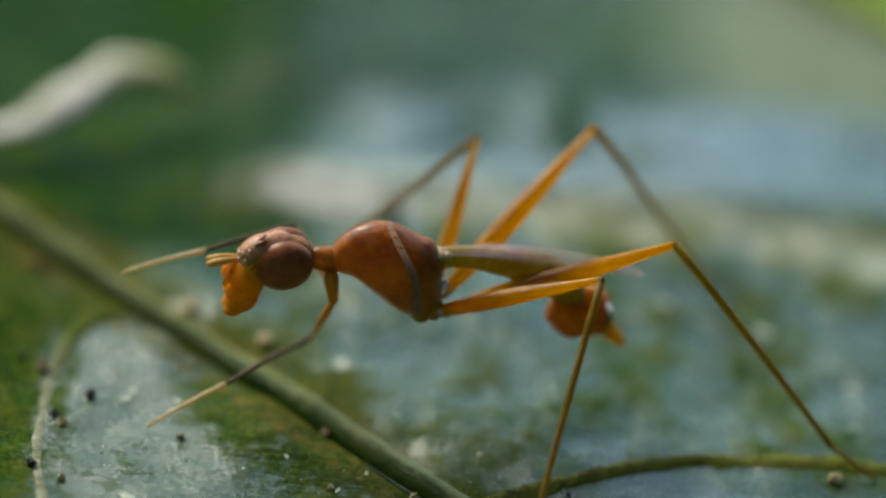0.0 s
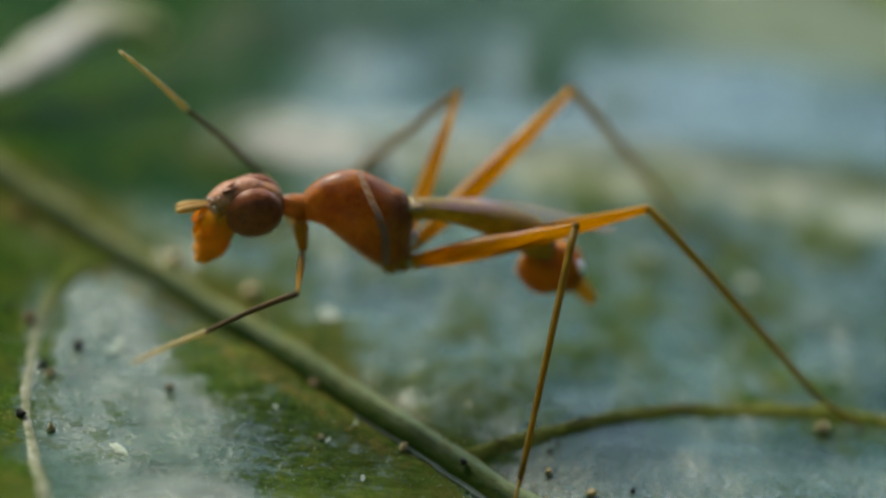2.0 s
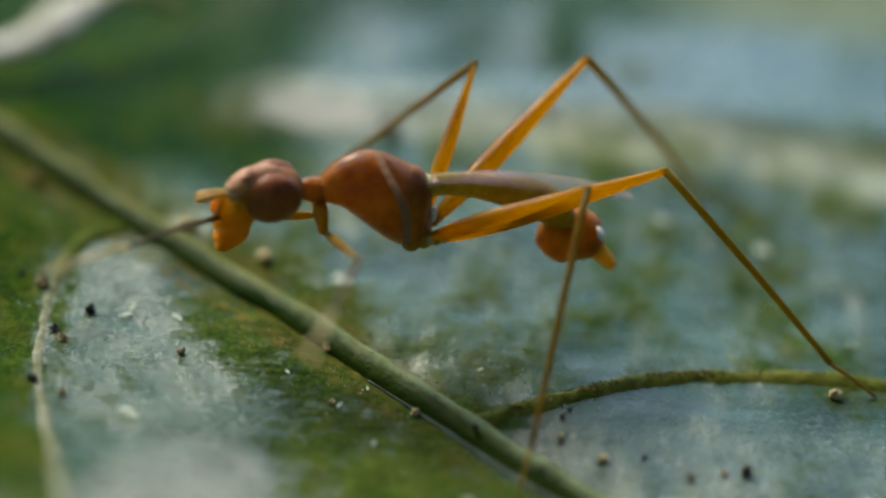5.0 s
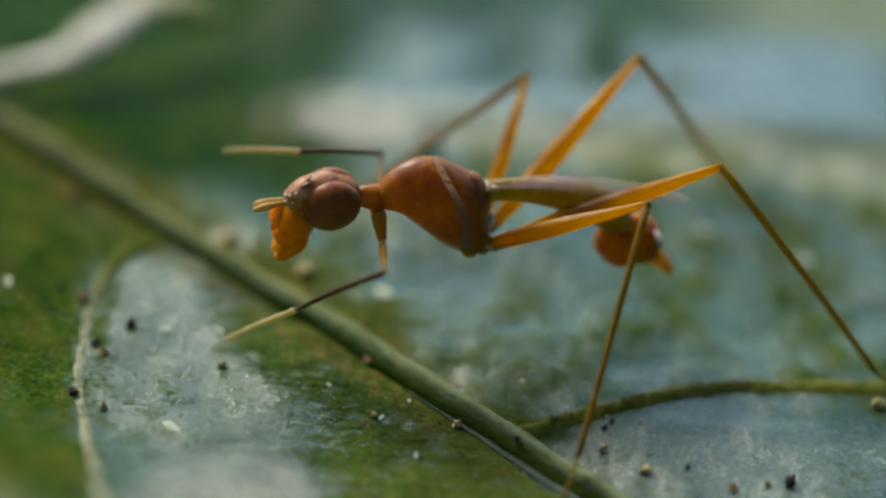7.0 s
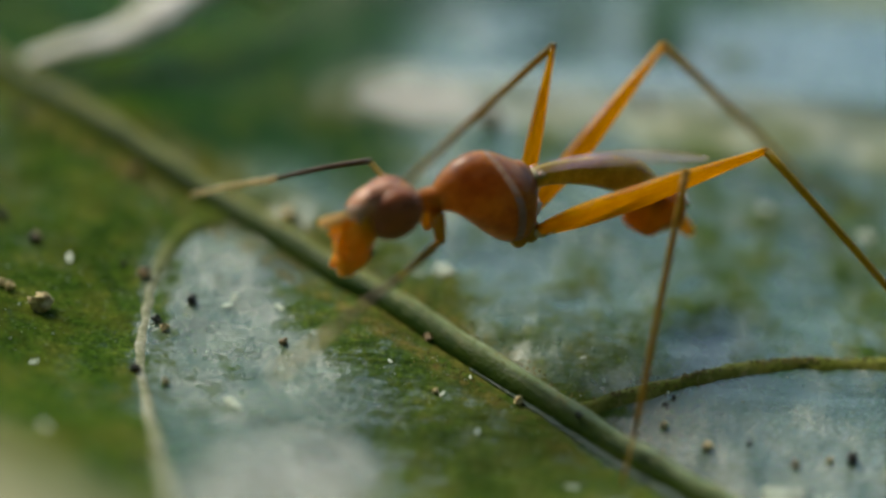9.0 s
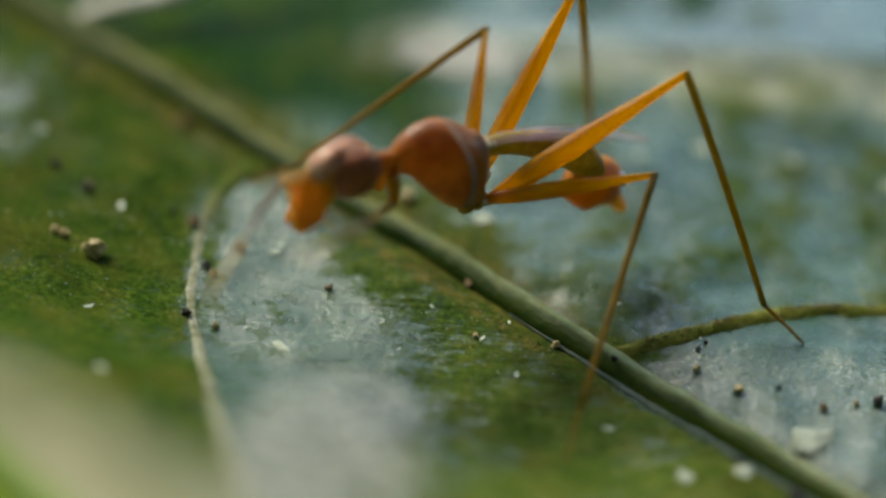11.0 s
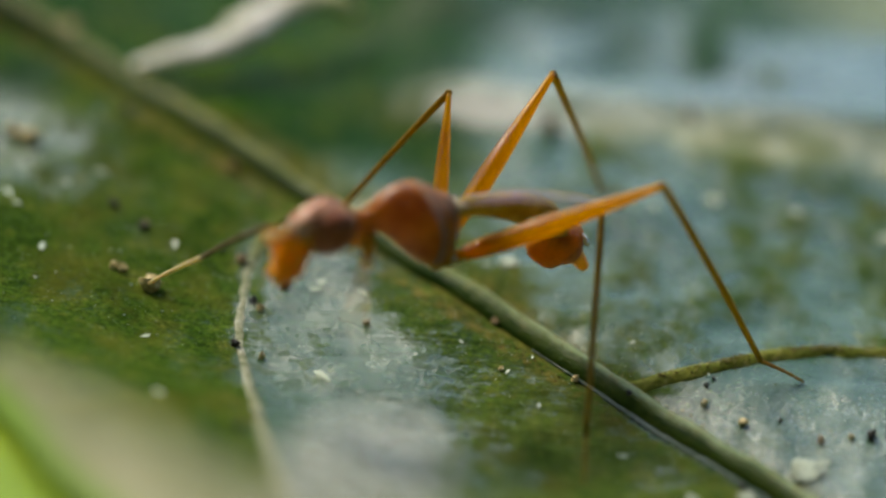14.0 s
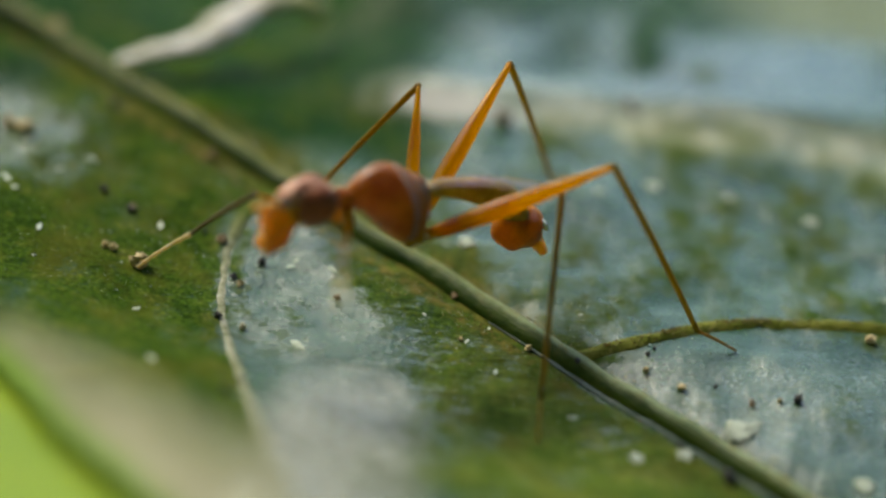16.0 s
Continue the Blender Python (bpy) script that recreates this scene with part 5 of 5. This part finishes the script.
    # the forelegs feel about: knee and tip in the body's own space
    near_rows = [
        (0.0, 1.6, -0.8, -2.2, 5.3, 2.3, -2.3), (0.1, 1.5, -0.6, -2.3, 4.9, 2.8, -2.1), (0.2, 1.3, -0.7, -2.2, 4.7, 2.8, -2.3),
        (0.3, 1.5, -0.3, -2.4, 4.8, 3.2, -2.1), (0.4, 1.4, -0.4, -2.3, 4.8, 2.9, -2.2), (0.5, 1.3, -0.3, -2.4, 4.4, 3.4, -2.0),
        (0.6, 1.2, -0.3, -2.4, 4.4, 3.3, -2.1), (0.7, 0.6, -0.4, -2.2, 3.4, 3.5, -2.4), (0.8, 0.0, -0.5, -1.9, 2.3, 3.7, -2.1),
        (0.9, -0.4, -0.2, -1.6, 1.2, 4.4, -1.8), (1.0, -0.7, 0.1, -1.1, 0.4, 4.7, -1.3), (1.1, -0.9, 0.9, -0.5, -0.6, 5.6, 0.0),
        (1.2, -0.9, 0.8, -0.3, -1.6, 4.9, 1.9), (1.3, 0.6, 2.4, 0.4, 1.6, 6.6, 2.5), (1.4, 1.5, 2.5, 0.5, 4.7, -0.2, -1.9),
        (1.5, 1.9, 2.4, 0.6, 5.7, 1.1, -2.2), (1.6, 1.9, 2.4, 0.6, 5.5, 1.5, -2.4), (1.7, 1.9, 2.5, 0.3, 5.2, 1.1, -3.0),
        (1.8, 2.0, 2.5, 0.0, 5.1, 1.1, -3.3), (1.9, 2.1, 2.5, -0.3, 5.2, 0.6, -3.4), (2.0, 1.7, 2.5, -0.3, 4.8, 0.6, -3.4),
        (2.1, 1.6, 2.6, -0.1, 4.5, 0.7, -3.4), (2.2, 1.3, 2.6, -0.2, 3.7, 6.7, -0.2), (2.3, 0.8, 2.5, 0.2, 3.1, 6.7, 0.7),
        (2.4, 0.2, 2.2, 0.3, 1.9, 6.7, 1.0), (2.5, 0.2, 2.3, 0.2, 1.8, 6.7, 1.1), (2.6, 0.2, 2.1, 0.6, 0.3, 6.6, 2.3),
        (2.7, -0.2, 1.9, 0.3, 0.1, 6.2, 2.5), (2.8, 1.8, 2.3, 0.8, 2.1, 6.4, 3.3), (2.9, 2.2, 2.2, 0.8, 5.5, 5.0, 3.0),
        (3.0, 2.3, 2.2, 0.7, 6.4, 4.2, 2.1), (3.1, 2.2, 2.3, 0.7, 6.9, 3.2, 0.7), (3.2, 2.2, 2.3, 0.5, 6.6, 4.2, 0.9),
        (3.3, 1.9, 2.4, 0.5, 6.3, 4.3, 0.4), (3.4, 1.9, 2.4, 0.4, 5.3, 5.8, 1.1), (3.5, 2.1, 2.5, -0.3, 5.4, 5.9, -0.0),
        (3.6, 1.8, 2.5, -0.2, 5.1, 6.0, 0.0), (3.7, 1.9, 2.5, -0.2, 5.2, 6.0, 0.0), (3.8, 1.7, 2.6, -0.1, 4.7, 6.2, 0.3),
        (3.9, 1.8, 2.5, -0.4, 4.9, 6.1, 0.1), (4.0, 1.9, 2.5, -0.3, 5.0, 6.2, 0.1), (4.1, 1.9, 2.5, -0.5, 5.0, 6.1, 0.1),
        (4.2, 1.8, 2.5, -0.4, 5.1, 6.1, 0.0), (4.7, 1.6, 2.6, -0.1, 4.5, 0.7, -3.4), (4.9, 0.8, 2.5, 0.2, 3.1, 6.7, 0.7),
        (5.1, 0.2, 2.3, 0.2, 1.8, 6.7, 1.1), (5.3, -0.2, 1.9, 0.3, 0.1, 6.2, 2.5), (5.5, 2.2, 2.2, 0.8, 5.5, 5.0, 3.0),
        (5.7, 2.2, 2.3, 0.7, 6.9, 3.2, 0.7), (5.9, 1.9, 2.4, 0.5, 6.3, 4.3, 0.4), (6.3, 1.9, 2.3, 0.9, 6.6, 2.5, -0.0),
        (6.4, 2.1, 2.2, 0.8, 6.5, 1.6, -1.0), (6.5, 2.0, 2.3, 0.7, 6.6, 2.9, -0.6), (6.6, 2.2, 2.4, 0.4, 6.1, 1.1, -2.1),
        (6.7, 2.2, 2.4, -0.0, 5.4, 0.6, -3.1), (6.8, 1.9, 2.5, -0.1, 5.1, 0.4, -3.1), (6.9, 2.0, 2.5, -0.3, 5.1, 0.2, -3.1),
        (7.0, 1.8, 2.5, -0.1, 4.6, 0.1, -3.1), (7.1, 1.1, -0.0, -2.4, 4.6, 3.3, -2.2), (7.2, 1.3, 0.1, -2.4, 4.6, 3.7, -2.2),
        (7.3, 1.1, 0.1, -2.4, 4.4, 3.6, -2.4), (7.4, 1.0, -0.1, -2.4, 4.0, 3.7, -2.7), (7.5, 0.8, 2.5, 0.1, 2.4, 0.1, -3.7),
        (7.6, 1.4, 2.6, 0.2, 2.7, -0.6, -3.2), (7.7, 2.3, 2.2, 0.7, 5.3, -0.9, -1.4), (7.8, 2.5, 2.1, 0.6, 6.5, -0.1, -1.1),
        (7.9, 2.6, 2.1, 0.6, 6.9, 0.7, -1.1), (8.0, 2.6, 2.1, 0.5, 6.4, 0.5, -1.9), (8.1, 2.6, 2.2, 0.0, 4.7, -0.5, -3.4),
        (8.2, 2.6, 2.2, -0.3, 4.7, -0.5, -3.6), (8.3, 2.2, 2.4, -0.4, 3.6, -1.1, -3.4), (8.4, 2.1, 2.4, -0.7, 5.5, 5.6, 0.4),
        (8.5, 1.1, 2.6, -0.0, 3.3, 6.4, 1.8), (8.6, 2.0, 2.5, -0.3, 5.2, 5.7, 1.4), (8.7, 2.9, 1.9, 0.2, 6.5, 4.7, 1.7),
        (8.8, 2.6, 2.1, 0.4, 7.3, 3.2, 0.5), (8.9, 3.2, 1.6, -0.4, 7.2, 4.2, 0.3), (9.0, 2.8, 2.1, -0.1, 7.0, 4.3, -0.1),
        (9.1, 2.5, 2.2, -0.5, 6.3, 5.2, -0.1), (9.2, 2.0, 2.5, -0.2, 5.6, 5.6, -0.2), (9.3, 1.9, 2.4, -0.9, 5.8, 5.2, -0.5),
        (9.4, 1.9, 2.4, -0.8, 5.7, 5.2, -0.1), (9.5, 1.9, 2.4, -0.7, 5.7, 5.2, 0.4), (9.6, 1.9, 2.5, -0.1, 5.7, 5.4, 0.7),
        (9.7, 1.9, 2.4, 0.5, 5.9, 5.1, 1.1), (10.0, 2.3, 2.2, 0.7, 5.3, -0.9, -1.4), (10.2, 2.6, 2.1, 0.6, 6.9, 0.7, -1.1),
        (10.4, 2.6, 2.2, 0.0, 4.7, -0.5, -3.4), (10.6, 2.2, 2.4, -0.4, 3.6, -1.1, -3.4), (10.8, 1.1, 2.6, -0.0, 3.3, 6.4, 1.8),
        (11.0, 2.9, 1.9, 0.2, 6.5, 4.7, 1.7), (11.2, 3.2, 1.6, -0.4, 7.2, 4.2, 0.3), (11.4, 2.5, 2.2, -0.5, 6.3, 5.2, -0.1),
        (11.8, 2.8, 2.0, 0.5, 5.6, 5.5, 2.1), (12.0, 2.6, 2.1, 0.5, 5.4, 5.6, 2.1), (12.2, 2.7, 2.0, 0.6, 7.0, 4.1, 0.8),
        (12.4, 2.6, 2.1, 0.7, 5.0, 5.8, 2.5), (12.5, 2.5, 2.0, 0.8, 4.8, 5.8, 2.6), (13.0, 2.5, 2.0, 0.7, 4.9, 5.8, 2.5),
        (13.5, 2.7, 2.0, 0.6, 5.2, 5.7, 2.3), (14.0, 2.7, 2.0, 0.6, 5.2, 5.8, 2.1), (14.5, 2.6, 2.1, 0.6, 5.0, 5.9, 2.1),
        (15.0, 2.6, 2.1, 0.4, 5.0, 6.1, 1.7), (15.5, 2.6, 2.1, 0.3, 5.0, 6.1, 1.6), (16.0, 2.7, 2.1, 0.2, 5.1, 6.1, 1.3),
    ]
    far_rows = [
        (0.0, 2.1, -2.5, -0.4, 5.8, 0.5, 0.3), (0.1, 1.5, -2.6, -0.4, 5.1, 0.4, 1.1), (0.2, 1.4, -2.6, -0.3, 4.7, 0.3, 1.8),
        (0.3, 1.2, -2.6, 0.2, 3.7, 0.2, 3.2), (0.4, 1.9, -2.5, 0.0, 5.2, -1.0, 3.1), (0.5, 2.1, -2.4, -0.5, 5.3, -2.4, 3.0),
        (0.6, 2.4, -2.3, -0.7, 7.1, -2.7, -0.3), (0.7, 2.5, -2.0, -1.1, 7.3, -1.9, -1.5), (0.8, 2.9, -1.9, -0.8, 7.5, -1.1, -1.8),
        (0.9, 2.9, -1.9, -0.9, 7.2, 0.1, -1.2), (1.0, 3.0, -1.8, -0.8, 7.1, 0.6, -1.3), (1.1, 3.1, -1.6, -0.9, 6.8, 1.4, -0.9),
        (1.2, 3.0, -1.6, -1.0, 6.8, 1.2, -1.4), (1.3, 3.2, -1.4, -1.0, 6.3, 2.3, -1.1), (1.4, 2.9, -1.8, -0.9, 6.7, 1.1, -0.7),
        (1.5, 3.6, -0.2, -0.5, 6.5, 3.6, -0.8), (1.6, 3.3, -1.0, -1.2, 6.6, 2.1, 0.5), (1.7, 2.0, -2.4, -0.6, 6.5, -0.7, -0.3),
        (1.8, 2.1, -2.4, -0.5, 6.6, -1.0, 0.6), (1.9, 1.9, -2.5, 0.2, 5.3, -0.5, 2.9), (2.0, 2.2, -2.4, -0.4, 5.3, -1.3, 3.1),
        (2.1, 3.1, -1.8, 0.0, 6.1, -0.8, 3.7), (2.2, 3.6, -0.7, 0.2, 7.5, 1.3, 2.2), (2.3, 3.6, -0.5, -0.0, 7.6, 2.0, 1.1),
        (2.4, 3.6, -0.5, -0.2, 7.3, 2.5, 0.7), (2.5, 3.6, -0.3, -0.4, 6.9, 3.2, -0.0), (2.6, 3.6, -0.4, -0.3, 7.2, 2.8, -0.0),
        (2.7, 3.6, -0.5, -0.1, 7.3, 2.6, 0.1), (2.8, 3.6, -0.5, -0.2, 6.9, 3.1, -0.4), (2.9, 3.6, -0.6, -0.0, 6.8, 3.0, 0.3),
        (3.0, 3.6, -0.5, -0.1, 5.9, 3.7, 0.1), (3.1, 3.6, -0.6, -0.1, 6.4, 2.8, 1.8), (3.2, 3.6, -0.6, -0.1, 6.1, 3.5, 0.3),
        (3.3, 2.6, -2.2, -0.2, 6.2, 0.9, 0.6), (3.4, 2.8, -2.0, -0.5, 6.0, 1.4, 0.2), (3.5, 1.9, -2.5, 0.0, 5.6, 0.3, 1.1),
        (3.6, 1.6, -2.6, -0.0, 5.4, -0.1, 1.6), (3.7, 1.3, -2.6, 0.1, 4.5, -0.0, 2.7), (3.8, 1.4, -2.6, 0.1, 3.9, -0.4, 3.6),
        (3.9, 2.1, -2.4, -0.1, 4.9, -0.6, 3.3), (4.0, 3.5, -0.8, 0.3, 7.1, 1.2, 2.8), (4.1, 3.6, -0.6, 0.0, 7.6, 1.7, 1.6),
        (4.2, 3.6, -0.6, -0.0, 7.0, 2.6, 1.2), (4.7, 3.1, -1.8, 0.0, 6.1, -0.8, 3.7), (4.9, 3.6, -0.5, -0.0, 7.6, 2.0, 1.1),
        (5.1, 3.6, -0.3, -0.4, 6.9, 3.2, -0.0), (5.3, 3.6, -0.5, -0.1, 7.3, 2.6, 0.1), (5.5, 3.6, -0.6, -0.0, 6.8, 3.0, 0.3),
        (5.7, 3.6, -0.6, -0.1, 6.4, 2.8, 1.8), (5.9, 2.6, -2.2, -0.2, 6.2, 0.9, 0.6), (6.3, 3.6, -0.6, -0.0, 6.2, 3.3, 0.6),
        (6.4, 3.6, -0.6, -0.0, 6.3, 3.3, 0.6), (6.5, 3.2, -1.7, -0.3, 6.3, 1.9, 0.7), (6.6, 2.4, -2.3, -0.3, 6.0, 0.8, 0.3),
        (6.7, 1.8, -2.5, -0.2, 5.7, 0.3, 0.4), (6.8, 1.8, -2.5, -0.4, 5.6, 0.3, 0.4), (6.9, 1.5, -2.6, -0.2, 5.3, 0.1, 0.9),
        (7.0, 1.1, -2.6, -0.0, 4.7, 0.2, 1.7), (7.1, 1.1, -2.6, -0.0, 4.1, 0.1, 2.6), (7.2, 1.7, -2.5, -0.3, 4.4, -0.1, 2.9),
        (7.3, 3.6, -0.3, -0.5, 6.5, -3.3, -2.9), (7.4, 3.4, 0.7, -0.4, 5.1, -2.4, -3.6), (7.5, 3.4, 0.0, 0.8, 6.9, -2.5, -1.3),
        (7.6, 3.6, -0.2, -0.8, 6.0, -3.3, -3.5), (7.7, 3.6, -0.4, -0.7, 6.2, -3.0, -3.7), (7.8, 2.7, -2.2, -0.1, 7.0, -0.4, 1.1),
        (7.9, 3.2, -1.7, 0.0, 7.5, -0.2, 1.6), (8.0, 3.5, -1.1, 0.1, 7.9, -0.7, 2.0), (8.1, 3.5, -1.0, -0.2, 8.0, 0.5, 0.8),
        (8.2, 3.5, -0.9, -0.4, 7.9, 1.1, -0.3), (8.3, 3.5, -0.9, -0.6, 7.5, 1.8, -0.8), (8.4, 3.5, -0.9, -0.5, 7.3, 2.0, -0.5),
        (8.5, 3.5, -0.9, -0.7, 6.9, 2.5, -0.5), (8.6, 3.5, -1.1, -0.3, 7.6, 1.3, -0.3), (8.7, 3.5, -1.1, -0.4, 6.8, 2.4, -0.6),
        (8.8, 3.0, -1.8, 0.0, 7.1, 0.7, 0.2), (8.9, 2.5, -2.3, -0.1, 6.6, 0.0, 0.9), (9.0, 1.9, -2.5, 0.1, 6.4, -1.1, 0.8),
        (9.1, 1.2, -2.6, 0.1, 5.6, -1.4, 1.5), (9.2, 1.4, -2.5, 0.3, 5.8, -2.5, 2.2), (9.3, 1.7, -2.6, -0.0, 5.8, -3.3, 2.3),
        (9.4, 2.2, -2.2, -1.0, 6.5, -1.1, 0.6), (9.5, 3.4, -1.3, -0.6, 7.9, 0.4, -0.8), (9.6, 3.4, -1.3, -0.6, 7.7, 0.7, -1.1),
        (9.7, 3.4, -1.3, -0.5, 7.7, 0.7, -1.3), (10.0, 3.6, -0.4, -0.7, 6.2, -3.0, -3.7), (10.2, 3.2, -1.7, 0.0, 7.5, -0.2, 1.6),
        (10.4, 3.5, -1.0, -0.2, 8.0, 0.5, 0.8), (10.6, 3.5, -0.9, -0.6, 7.5, 1.8, -0.8), (10.8, 3.5, -0.9, -0.7, 6.9, 2.5, -0.5),
        (11.0, 3.5, -1.1, -0.4, 6.8, 2.4, -0.6), (11.2, 2.5, -2.3, -0.1, 6.6, 0.0, 0.9), (11.4, 1.2, -2.6, 0.1, 5.6, -1.4, 1.5),
        (11.8, 3.4, -1.1, -0.7, 4.5, -3.2, -4.9), (12.0, 3.4, -1.0, -0.9, 4.2, -3.3, -5.0), (12.2, 3.3, -1.5, -0.2, 4.5, -5.1, -3.1),
        (12.4, 3.3, -1.5, -0.1, 4.2, -5.7, -2.2), (12.5, 3.3, -1.2, 0.6, 4.5, -5.9, 0.2), (12.6, 3.4, -1.3, 0.3, 4.0, -5.5, -1.9),
        (12.7, 3.4, -1.3, -0.2, 4.0, -4.7, -3.5), (12.8, 3.4, -1.3, -0.5, 3.5, -4.2, -4.3), (12.9, 3.4, -1.2, -0.6, 2.3, -3.1, -4.8),
        (13.0, 3.4, -1.2, -0.6, 3.2, -3.4, -4.9), (13.1, 3.4, -1.2, -0.5, 3.7, -3.7, -4.7), (13.2, 3.4, -1.2, -0.6, 3.8, -3.7, -4.7),
        (13.3, 3.4, -1.2, -0.6, 3.5, -3.5, -4.8), (13.4, 3.4, -1.3, -0.5, 3.6, -3.9, -4.5), (13.5, 3.4, -1.3, -0.5, 3.6, -4.4, -4.2),
        (13.7, 3.5, -1.2, -0.3, 4.2, -4.1, -4.1), (14.0, 3.5, -1.1, -0.3, 4.2, -4.1, -3.9), (14.5, 3.4, -1.4, -0.4, 4.1, -4.3, -4.2),
        (15.0, 3.4, -1.4, -0.4, 4.2, -4.3, -4.1), (15.5, 3.4, -1.3, -0.4, 4.2, -4.3, -4.1), (16.0, 3.3, -1.5, -0.2, 4.4, -4.2, -4.0),
    ]
    for side, rows in ((1, near_rows), (-1, far_rows)):
        hip = Vector(HIPS["fore"])
        hip.y *= side
        lf, lt, ls = LENGTHS["fore"]
        rf, rt, rs = [], [], []
        for t in times:
            v = between(rows, t)
            tip = Vector(v[3:])
            low = poses[t] @ (tip * MM) / MM
            ground_z = leaf_height(low.x, low.y) + .06
            if low.z < ground_z:
                low.z = ground_z
                tip = poses[t].inverted() @ (low * MM) / MM
            knee = knee_at(hip, tip, Vector(v[:3]), lf, lt + ls)
            rf.append((t, aim(hip, knee, Vector((0, 0, 1)))))
            m = aim(knee, tip, Vector((0, 0, 1)))
            rt.append((t, m))
            rs.append((t, m @ Matrix.Translation((lt * MM, 0, 0))))
        femur, tib, tar = LEGS["fore", side]
        walk(femur, rf)
        walk(tib, rt)
        walk(tar, rs)


motions()
